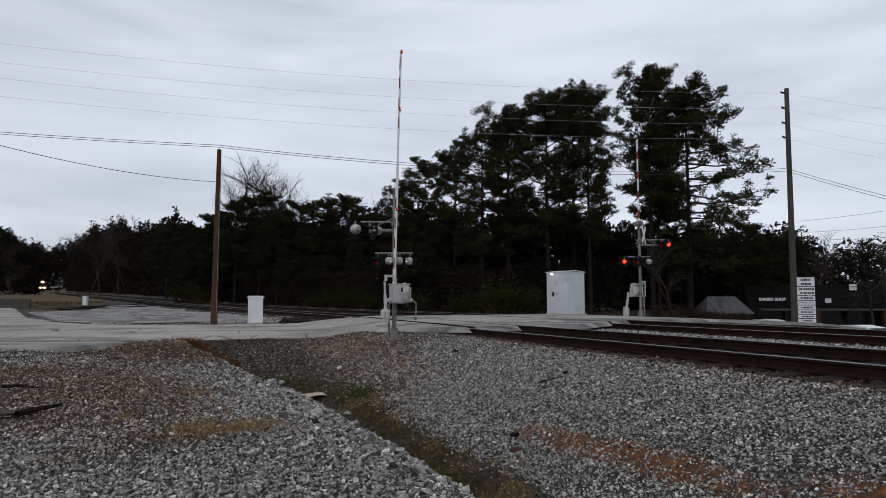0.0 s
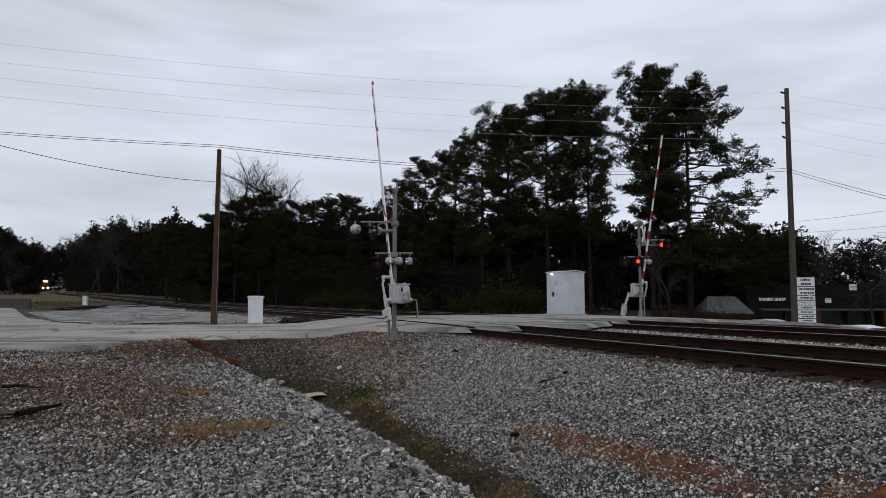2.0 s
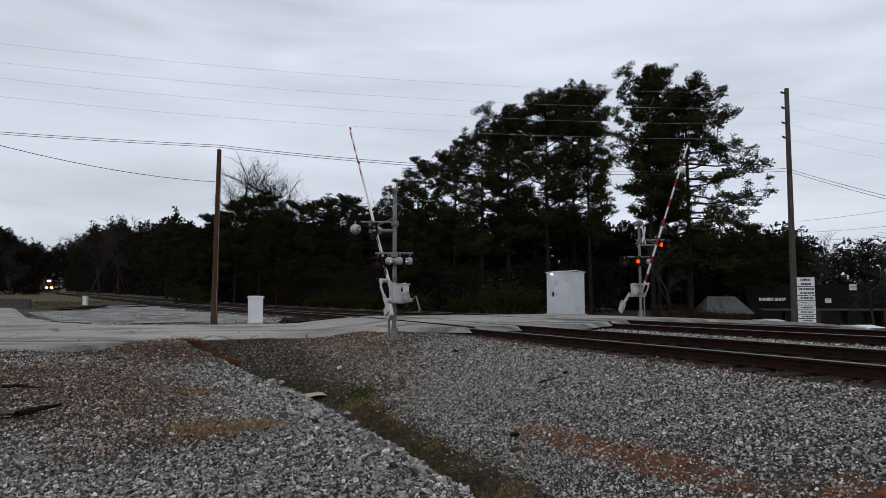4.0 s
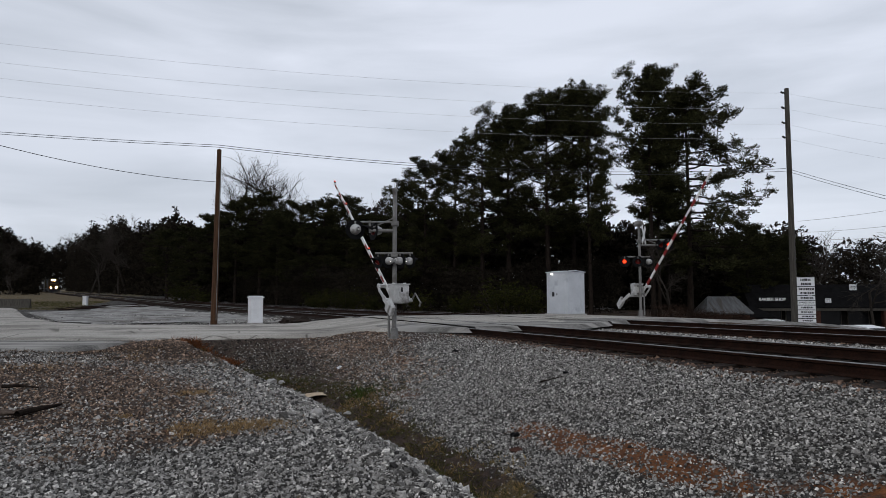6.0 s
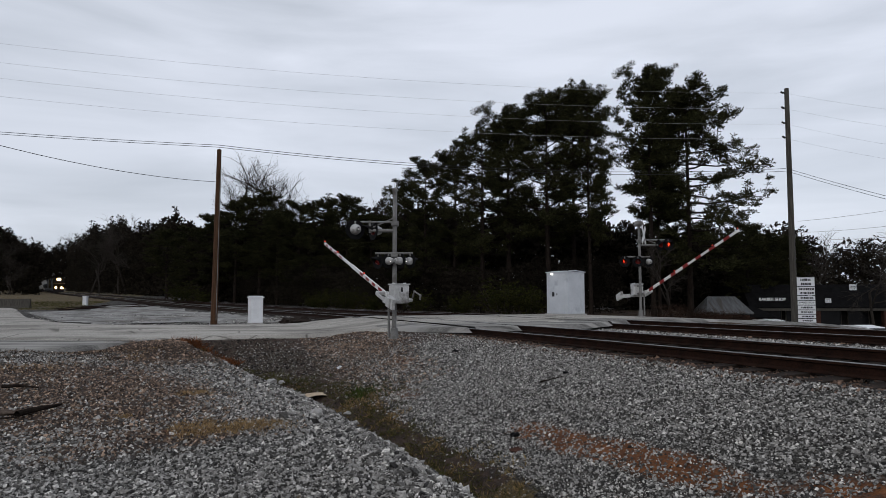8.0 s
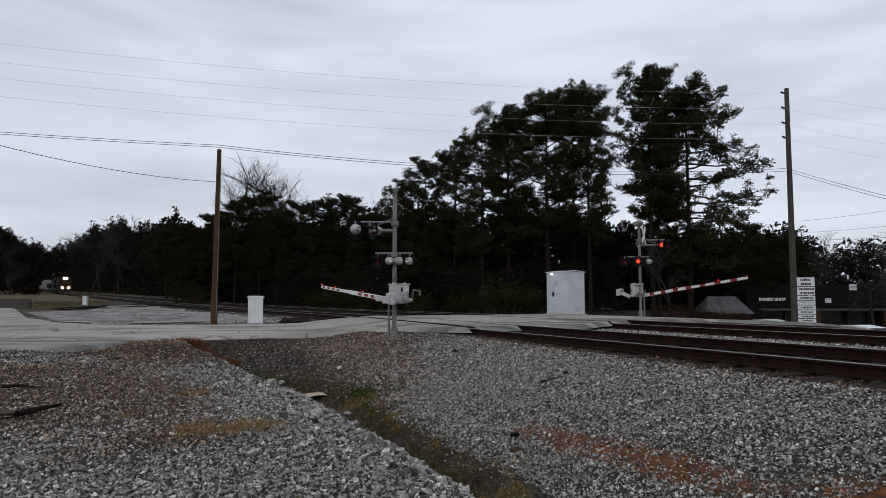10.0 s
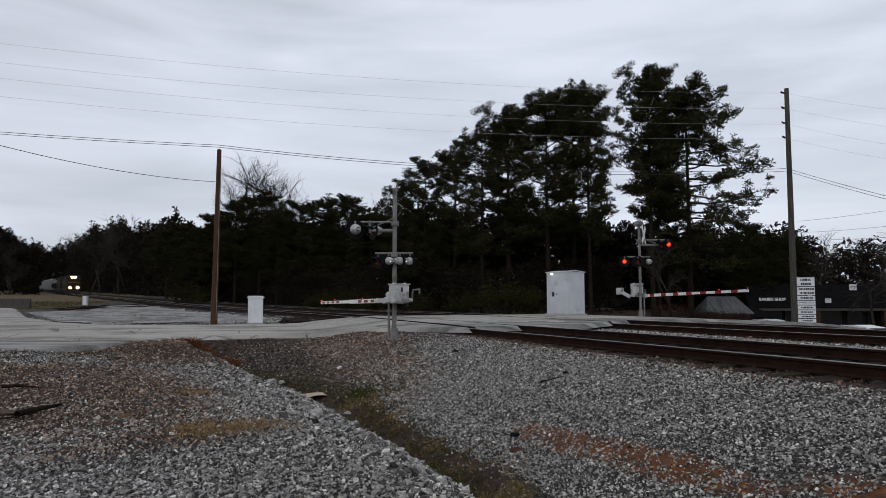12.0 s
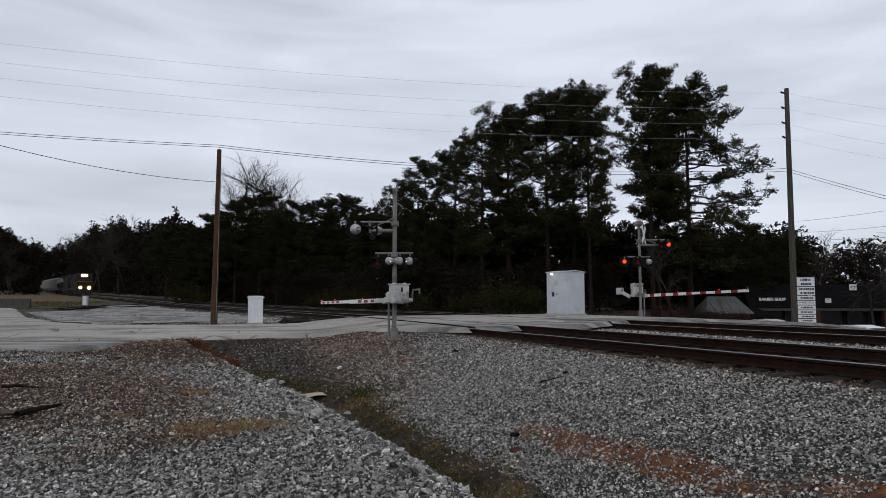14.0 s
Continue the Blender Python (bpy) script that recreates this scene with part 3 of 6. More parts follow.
def track(off, label):
    top = thing("railway_track", Matrix.Identity(4), label, "railway track", "tracks of the railway")
    us = steps([(-80, -4, 8), (-4, BEND_AT, 20), (BEND_AT, 52, 40), (52, 420, 60)])
    for side in (-1, 1):
        rail(top, off + side * GAUGE / 2, us, side)
    rnd = random.Random(int(off * 10) + 5)
    V, F = [], []
    u = -8.0
    while u < 230:
        x, y, a = along(u, off)
        m = pose(x, y, -0.242 + climb(u) + cant(u, 0) - rnd.uniform(0, 0.012), 0, -math.degrees(math.atan2(cant(u, 1) - cant(u, -1), GAUGE)), math.degrees(a) + rnd.uniform(-1.2, 1.2))
        m = m @ Matrix.Translation((rnd.uniform(-0.05, 0.05), 0, 0))
        if u < 60 and not 15.6 < u < 27.0:
            o = new("sleeper", SLEEPER)
            o.parent, o.matrix_basis = top, m
        elif u >= 60:
            k = len(V)
            for sx in (-1.31, 1.31):
                for sy in (-0.115, 0.115):
                    for sz in (-0.09, 0.09):
                        V.append(m @ Vector((sx, sy, sz)))
            F += [tuple(k + i for i in f) for f in ((0, 1, 3, 2), (4, 6, 7, 5), (0, 4, 5, 1), (2, 3, 7, 6), (1, 5, 7, 3))]
        u += 0.52
    far = mesh_ob("far_sleeper_row", V, F, M_TIE, top)
    tagged(far, kind="stuff")
    return top


track(0.0, "near railway track with rusty rails on dark wooden sleepers")
track(T2 - T1, "far railway track with rusty rails on dark wooden sleepers")


# ---- crossing gates ----
def flasher(parent, x, y, z, turn, lit=False, peep=0.0, size=1.0):
    """A flasher head that looks along its own +y: housing with a domed back, black target disc, visor and lens."""
    bm = fresh()
    lathe(bm, [(0, -0.25), (0.04, -0.245), (0.085, -0.21), (0.115, -0.14), (0.135, -0.03), (0.135, 0.0), (0, 0.0)], pose(0, 0, 0, -90))
    head = part("flasher", bm, M_CAST, parent, "grey domed flasher housing", True)
    head.matrix_basis = pose(x, y, z, 0, 0, turn) @ Matrix.Scale(size, 4)
    bm = fresh()
    lathe(bm, [(0.13, 0.0), (0.255, 0.0), (0.255, 0.012), (0.13, 0.012), (0.13, 0.0)], pose(0, 0, 0, -90), 28)
    part("target_disc", bm, M_BLACK, head, "black round target disc")
    bm = fresh()
    n, ring = 14, []
    for i in range(n + 1):
        w = math.pi * (-0.12 + 1.24 * i / n)
        for r in (0.135, 0.142):
            reach = 0.30 * max(0.15, math.sin(max(0, min(math.pi, w)))) + 0.04
            ring.append([bm.verts.new((r * math.cos(w), 0.012, r * math.sin(w))), bm.verts.new((r * 0.97 * math.cos(w), reach, r * 0.97 * math.sin(w) - 0.03))])
    for i in range(n):
        a, b, c, d = ring[2 * i], ring[2 * i + 1], ring[2 * i + 2], ring[2 * i + 3]
        bm.faces.new((a[0], c[0], c[1], a[1]))
        bm.faces.new((b[0], b[1], d[1], d[0]))
        bm.faces.new((a[1], c[1], d[1], b[1]))
    part("visor", bm, M_BLACK, head, "black visor")
    bm = fresh()
    lathe(bm, [(0.128, 0.0), (0.125, 0.02), (0.09, 0.04), (0.045, 0.05), (0, 0.053)], pose(0, 0, 0, -90))
    part("lens", bm, M_LENS, head, "dark red lens", True)
    if peep:
        bm = fresh()
        bmesh.ops.create_uvsphere(bm, u_segments=8, v_segments=6, radius=0.022)
        bmesh.ops.translate(bm, verts=bm.verts, vec=(peep, -0.205, -0.02))
        part("peep_light", bm, M_WHITELIT, head, "small lit white peep light", True)
    if not lit:
        return None
    # the lamp turns behind its lens: bright on one side, dark on the other
    bm = fresh()
    lathe(bm, [(0, 0.062), (0.05, 0.060), (0.075, 0.054), (0.088, 0.044)], pose(0, 0, 0, -90))
    lathe(bm, [(0.088, 0.044), (0.08, 0.0), (0, -0.01)], pose(0, 0, 0, -90))
    lamp = part("lamp", bm, (M_REDLIT, M_LENS), head, "lit red lamp", True)
    for p in lamp.data.polygons:
        p.material_index = 0 if p.center.y > 0.0441 else 1
    return lamp


def gate(m, label):
    """A crossing gate. Its own +x is the way of the lowered arm, +y faces the traffic that it stops."""
    top = thing("crossing_gate", m, label, "crossing gate", "gates of the crossing")
    bm = fresh()
    box(bm, 0, 0, -0.16, 0.34, 0.34, 0.5, bevel=0.02)
    part("foundation", bm, M_CONCRETE, top, "weathered concrete base")
    bm = fresh()
    lathe(bm, [(0, 0.09), (0.15, 0.09), (0.15, 0.115), (0.10, 0.13), (0.09, 0.36), (0.075, 0.38), (0.075, 0.30)])
    for i in range(4):
        w = math.pi / 4 + i * math.pi / 2
        rod(bm, (0.125 * math.cos(w), 0.125 * math.sin(w), 0.09), (0.125 * math.cos(w), 0.125 * math.sin(w), 0.16), 0.016, n=6)
    part("mast_base", bm, M_GALV, top)
    bm = fresh()
    lathe(bm, [(0.056, 0.14), (0.056, 3.86), (0.07, 3.86), (0.07, 3.90), (0.05, 3.94), (0, 3.95)])
    part("mast", bm, M_GALV, top, smooth=False)
    bm = fresh()
    for z in (1.05, 1.38):
        box(bm, -0.06, 0, z, 0.24, 0.2, 0.07, bevel=0.01)
    rod(bm, (0.10, 0.11, 0.14), (0.10, 0.11, 1.1), 0.03)
    part("conduit", bm, M_GALV, top)
    # drive housing
    bm = fresh()
    box(bm, -0.29, 0.0, 1.22, 0.34, 0.42, 0.46, bevel=0.03)
    box(bm, -0.29, 0.0, 1.465, 0.38, 0.46, 0.03, bevel=0.01)
    for sy in (-0.15, 0.15):
        box(bm, -0.29, sy, 1.49, 0.10, 0.05, 0.03, bevel=0.008)
    drive = part("drive_housing", bm, M_CAST, top, "grey cast gate drive housing")
    bm = fresh()
    box(bm, -0.466, 0.01, 1.215, 0.012, 0.34, 0.36, bevel=0.004)
    rod(bm, (-0.475, -0.12, 1.08), (-0.475, -0.12, 1.16), 0.012, n=6)
    part("access_door", bm, M_CAST, drive)
    bm = fresh()
    box(bm, -0.4755, 0.0, 1.33, 0.004, 0.05, 0.11)
    part("label_plate", bm, M_INK, drive, "dark worn label plate")
    return top


def lamp_arm(top, turn, z, heads, ends, brace=False, size=1.0):
    """A bracket along the crossing's width on the mast, with flasher heads (place along it, way that they face, lit or not)."""
    m = pose(0, 0, 0, 0, 0, -turn)
    bm = fresh()
    rod(bm, m @ Vector((ends[0], 0, z + 0.2)), m @ Vector((ends[1], 0, z + 0.2)), 0.028)
    box(bm, 0, 0, z + 0.16, 0.19, 0.19, 0.13, m, 0.02)
    if brace:
        far = ends[0] if abs(ends[0]) > abs(ends[1]) else ends[1]
        rod(bm, m @ Vector((0, 0, z - 0.02)), m @ Vector((far * 0.62, 0, z - 0.02)), 0.045)
        rod(bm, m @ Vector((0, 0, z + 0.32)), m @ Vector((far * 0.58, 0, z + 0.04)), 0.018, n=8)
        rod(bm, m @ Vector((far * 0.6, 0, z - 0.08)), m @ Vector((far * 0.6, 0, z + 0.24)), 0.03)
    for at, _, _, dy in heads:
        rod(bm, m @ Vector((at, 0, z + 0.2)), m @ Vector((at, dy, z + 0.2)), 0.02, n=8)
        rod(bm, m @ Vector((at, dy, z + 0.21)), m @ Vector((at, dy, z + 0.12)), 0.024, n=8)
    part("lamp_bracket", bm, M_GALV, top)
    out = []
    for at, face, lit, dy in heads:
        p = m @ Vector((at, dy, z))
        out.append(flasher(top, p.x, p.y, z, face - turn, lit is True, 0 if lit is True else float(lit), size))
    return out


def gate_arm(top, arm_y, weight_y, weight_in, weight_out, length, bands, lift):
    """The arm with its counterweight and lamps, which swings about the gate's y."""
    bm = fresh()
    box(bm, 0.40 + (length - 0.4) * 0.25, arm_y, 0, (length - 0.4) * 0.5, 0.035, 0.115, bevel=0.008)
    box(bm, 0.40 + (length - 0.4) * 0.75, arm_y, 0, (length - 0.4) * 0.5 - 0.01, 0.026, 0.09, bevel=0.006)
    arm = part("gate_arm", bm, M_BAND, top, "white banded gate arm with red stripes")
    k = 0.78
    for i in range(bands):
        if bands == 11 and i in (4, 5, 6):
            continue
        a = 0.75 + i * (length - 0.75) / bands
        bm = fresh()
        wide = 0.040 if a < 0.4 + (length - 0.4) * 0.47 else 0.031
        high = 0.121 if wide > 0.035 else 0.096
        box(bm, a + 0.17, arm_y, 0, 0.34 if bands < 9 else 0.27, wide, high if bands < 9 else high * 0.62)
        part("red_stripe", bm, M_RED, arm, "red reflective stripe")
    bm = fresh()
    rod(bm, (0, -0.36, 0), (0, max(0.36, arm_y + 0.03), 0), 0.05)
    box(bm, 0.24, arm_y, 0, 0.62, 0.03, 0.13, bevel=0.008)
    box(bm, 0.43, arm_y - 0.03, 0, 0.22, 0.04, 0.16, bevel=0.01)
    # the forked side frames that reach round the mast to the arm
    box(bm, 0.26, 0.36, 0.0, 0.44, 0.03, 0.09, pose(0, 0, 0, 0, 0, 4), 0.008)
    box(bm, 0.55, 0.36, 0, 0.16, 0.035, 0.12, None, 0.01)
    box(bm, 0.60, (0.36 + arm_y) / 2, 0, 0.06, 0.42 - arm_y, 0.10, None, 0.008)
    box(bm, 0.16, -0.30, 0, 0.36, 0.03, 0.09, bevel=0.008)
    part("arm_bracket", bm, M_CAST, arm, "grey cast arm bracket")
    bm = fresh()
    w = weight_y
    tilt = math.degrees(math.atan2(lift, (weight_in + weight_out) / 2))
    box(bm, -0.5 * weight_in, w, 0, weight_in + 0.3, 0.035, 0.15, pose(0, 0, 0, 0, tilt, 0), 0.01)
    box(bm, -(weight_in + weight_out) / 2, w, lift, weight_out - weight_in, 0.10, 0.28, None, 0.02)
    box(bm, -(weight_in + weight_out) / 2 + 0.04, w + 0.07, lift, (weight_out - weight_in) * 0.6, 0.05, 0.24, None, 0.015)
    part("counterweight", bm, M_CAST, arm, "grey cast counterweight")
    bm = fresh()
    rod(bm, (0, -w, 0), (-0.06, -w, 0.26), 0.022, n=8)
    rod(bm, (-0.05, -w, 0.26), (-0.44, -w, 0.26), 0.018, n=8)
    box(bm, -0.45, -w, 0.22, 0.05, 0.03, 0.14, None, 0.008)
    part("balance_rod", bm, M_GALV, arm)
    for a in (length - 0.05, length - 1.5, length - 4.0):
        bm = fresh()
        lathe(bm, [(0.016, 0.05), (0.020, 0.06), (0.020, 0.08), (0.014, 0.094), (0, 0.098)], pose(a, arm_y, 0), 12)
        part("arm_lamp", bm, M_ARMLIT, arm, "small lit red lamp", True)
        bm = fresh()
        box(bm, a, arm_y, 0.05, 0.09, 0.05, 0.03, bevel=0.006)
        part("lamp_base", bm, M_BLACK, arm)
    return arm


GATE1 = pose(-1.23, 16.5, -0.42, 0, 0, 117)
gate1 = gate(GATE1, "grey crossing gate with arm swinging down, on gravel shoulder")
arm1 = gate_arm(gate1, 0.14, 0.36, 0.22, 0.55, 6.26, 11, 0.06)
lamp_arm(gate1, 117, 2.06, [(-0.42, 138, False, 0.04), (-0.15, 42, -0.06, -0.12), (0.15, -42, False, -0.12), (0.40, -46, 0.06, -0.02)], (-0.5, 0.46), False, 0.74)
lamp_arm(gate1, 117, 2.86, [(-0.56, 122, False, 0.12), (-1.00, 26, False, -0.10)], (-1.06, 0.1), True)
GATE2 = pose(8.31, 27.4, -0.13, 0, 0, -77)
gate2 = gate(GATE2, "grey crossing gate with lit red flashers beyond the tracks")
arm2 = gate_arm(gate2, 0.16, -0.42, 0.45, 0.95, 6.75, 7, 0.22)
lamps_low = lamp_arm(gate2, -77, 2.40, [(-0.66, 150, True, -0.1), (-0.12, 165, True, -0.16), (0.38, 10, False, 0.05)], (-0.72, 0.44), False, 0.9)
lamps_high = lamp_arm(gate2, -77, 3.12, [(1.16, 195, True, -0.16), (0.92, 188, True, 0.0)], (0.0, 1.25), True)
bm = fresh()
box(bm, 0.02, -0.02, 4.0, 0.16, 0.16, 0.24, None, 0.03)
lathe(bm, [(0, 3.55), (0.20, 3.56), (0.22, 3.62), (0.16, 3.76), (0, 3.8)], pose(0, 0, 0.35), 16)
part("bell", bm, M_GALV, gate2, "grey warning bell")
for a in (45, -45):
    bm = fresh()
    box(bm, 0, 0, 0, 1.0, 0.025, 0.18, pose(0.10, 0.16, 3.52) @ pose(0, 0, 0, 0, 0, 77) @ pose(0, 0, 0, 0, 0, 62) @ pose(0, 0, 0, 0, a, 0), 0.004)
    part("crossbuck_blade", bm, M_BAND, gate2, "white crossbuck blade")


# ---- equipment boxes ----
def equipment_house():
    top = thing("equipment_house", pose(5.95, 31.6, -0.02, 0, 0, 0), "grey painted steel signal equipment house beside the crossing", "equipment house")
    m = pose(0, 0, 0, 0, 0, 38) @ Matrix.Diagonal((0.87, 0.87, 0.97, 1))
    bm = fresh()
    box(bm, 0, 0, -0.1, 1.55, 1.65, 0.25, m)
    part("plinth", bm, M_CONCRETE, top)
    bm = fresh()
    box(bm, 0, 0, 1.04, 1.42, 1.52, 2.06, m, 0.015)
    body = part("body", bm, M_GREYBOX, top)
    bm = fresh()
    pts = [(-0.76, 2.05), (0, 2.12), (0.76, 2.05), (0.76, 2.09), (0, 2.16), (-0.76, 2.09)]
    a = [bm.verts.new(m @ Vector((x, -0.81, z))) for x, z in pts]
    b = [bm.verts.new(m @ Vector((x, 0.81, z))) for x, z in pts]
    bm.faces.new(a[::-1])
    bm.faces.new(b)
    for i in range(6):
        bm.faces.new((a[i], a[(i + 1) % 6], b[(i + 1) % 6], b[i]))
    part("roof", bm, M_GREYBOX, top)
    bm = fresh()
    box(bm, -0.718, 0, 1.0, 0.02, 1.20, 1.86, m, 0.006)
    door = part("door", bm, M_GREYBOX, body)
    bm = fresh()
    box(bm, -0.735, 0.25, 0.98, 0.012, 0.16, 0.22, m, 0.004)
    rod(bm, m @ Vector((-0.735, -0.02, 0.92)), m @ Vector((-0.735, -0.02, 1.04)), 0.02, n=8)
    part("latch", bm, M_INK, body, "dark latch plate")
    bm = fresh()
    for sx, sy in ((-0.7, -0.76), (-0.7, 0.76), (0.7, -0.76)):
        box(bm, sx, sy, 2.14, 0.06, 0.06, 0.14, m, 0.01)
    part("lifting_eye", bm, M_BLACK, top)
    bm = fresh()
    box(bm, -0.80, 0.3, 1.98, 0.07, 0.08, 0.06, m, 0.015)
    lamp = part("door_lamp", bm, M_WHITELIT, top, "small lit white lamp over the door")
    return top


equipment_house()


def signal_case():
    top = thing("signal_case", pose(-7.46, 25.95, -0.36, 0, 0, 0), "small white signal case on gravel beside the road", "signal case")
    m = pose(0, 0, 0, 0, 0, 32)
    bm = fresh()
    box(bm, 0, 0, 0.0, 0.52, 0.56, 0.24, m, 0.01)
    part("plinth", bm, M_CONCRETE, top)
    bm = fresh()
    box(bm, 0, 0, 0.60, 0.46, 0.50, 1.02, m, 0.015)
    part("body", bm, M_WHITE, top)
    bm = fresh()
    box(bm, 0, 0, 1.12, 0.54, 0.58, 0.05, m, 0.012)
    box(bm, 0, 0, 1.16, 0.44, 0.48, 0.04, m, 0.012)
    part("lid", bm, M_WHITE, top)
    bm = fresh()
    box(bm, 0.0, -0.256, 0.60, 0.38, 0.012, 0.90, m, 0.004)
    part("door", bm, M_WHITE, top)
    return top


signal_case()


# ---- poles and wires ----
def pole(name, x, y, z, tall, r0, r1, material, label, lean=(0, 0)):
    top = thing(name, pose(x, y, z, lean[0], lean[1], 0), label, "utility pole", "utility poles")
    bm = fresh()
    prof = [(0, -0.3), (r0, -0.3)] + [(r0 + (r1 - r0) * i / 8, tall * i / 8) for i in range(9)] + [(0, tall + 0.04)]
    lathe(bm, prof, n=14)
    part("shaft", bm, material, top, smooth=True)
    return top


pole_road = pole("utility_pole", -9.08, 25.9, -0.34, 7.05, 0.135, 0.085, M_POLE, "short reddish-brown wooden pole beside the road", (0, 0.25))
pole_far = pole("utility_pole", 17.75, 33.0, -3.0, 14.6, 0.165, 0.11, M_POLEGREY, "tall grey wooden utility pole beyond the tracks", (0, 0.35))
for z in (14.35, 13.55, 12.75, 12.0):
    bm = fresh()
    lathe(bm, [(0, 0), (0.05, 0), (0.06, 0.06), (0.04, 0.09), (0.06, 0.12), (0.03, 0.17), (0, 0.18)], pose(-0.16, 0, z, 0, -60, 0), 12)
    rod(bm, (0, 0, z), (-0.16, 0, z), 0.02, n=6)
    part("insulator", bm, M_CABLE, pole_far, "dark insulator")
bm = fresh()
rod(bm, (0.17, 0.0, 1.0), (0.13, 0.0, 10.0), 0.018, n=6)
part("ground_wire", bm, M_GALV, pole_far)
bm = fresh()
rod(bm, (0.115, -0.10, 0.2), (0.09, -0.06, 6.2), 0.012, n=6)
part("conduit", bm, M_GALV, pole_road, "thin grey conduit")


def wire(name, a, b, sag, r, material, label, n=28):
    """A hanging wire between two places."""
    a, b = Vector(a), Vector(b)
    pts = [a.lerp(b, i / n) - Vector((0, 0, sag * 4 * (i / n) * (1 - i / n))) for i in range(n + 1)]
    V, F = pipe(pts, [r] * (n + 1), 6)
    return tagged(mesh_ob(name, V, F, material), label, "overhead wire", "overhead wires")


# ---- trees ----
def tufts(centres, size, blades, rnd, droop=0.15, width=0.16):
    """Tufts of narrow blades round many places, as vertices and triangles."""
    c = np.repeat(np.array(centres, dtype=float), blades, axis=0)
    n = len(c)
    v = rnd.normal(size=(n, 3))
    v[:, 2] = np.abs(v[:, 2]) * 0.9 - droop
    v /= np.linalg.norm(v, axis=1, keepdims=True) + 1e-6
    w = np.cross(v, rnd.normal(size=(n, 3)))
    w /= np.linalg.norm(w, axis=1, keepdims=True) + 1e-6
    long = size * rnd.uniform(0.6, 1.25, (n, 1))
    start = c + v * long * 0.05
    tip = c + v * long
    mid = c + v * long * 0.55
    V = np.stack([start, mid + w * long * width, tip, mid - w * long * width], axis=1).reshape(-1, 3)
    k = np.arange(n)[:, None] * 4
    F = np.concatenate([k, k + 1, k + 2, k + 3], axis=1)
    return V, F


def needles(centres, size, count, rnd, width=0.09):
    """Sprays of single needles round many places, as vertices and triangles."""
    c = np.repeat(np.array(centres, dtype=float), count, axis=0)
    n = len(c)
    v = rnd.normal(size=(n, 3))
    v[:, 2] = np.abs(v[:, 2]) * 0.9 - 0.12
    v /= np.linalg.norm(v, axis=1, keepdims=True) + 1e-6
    w = np.cross(v, rnd.normal(size=(n, 3)))
    w /= np.linalg.norm(w, axis=1, keepdims=True) + 1e-6
    long = size * rnd.uniform(0.6, 1.25, (n, 1))
    V = np.stack([c + v * long * 0.1, c + v * long + w * long * width, c + v * long - w * long * width], axis=1).reshape(-1, 3)
    return V, np.arange(n * 3).reshape(-1, 3)


def mesh_np(name, V, F, material, parent=None, label=""):
    me = bpy.data.meshes.new(name)
    V, F = np.asarray(V, dtype=np.float32), np.asarray(F, dtype=np.int32)
    k = F.shape[1]
    me.vertices.add(len(V))
    me.vertices.foreach_set("co", V.ravel())
    me.loops.add(F.size)
    me.loops.foreach_set("vertex_index", F.ravel())
    me.polygons.add(len(F))
    me.polygons.foreach_set("loop_start", np.arange(0, F.size, k, dtype=np.int32))
    me.polygons.foreach_set("loop_total", np.full(len(F), k, dtype=np.int32))
    me.materials.append(material)
    me.polygons.foreach_set("use_smooth", np.zeros(len(F), dtype=bool))
    me.update(calc_edges=True)
    ob = new(name, me)
    if parent:
        ob.parent = parent
    return tagged(ob, label)


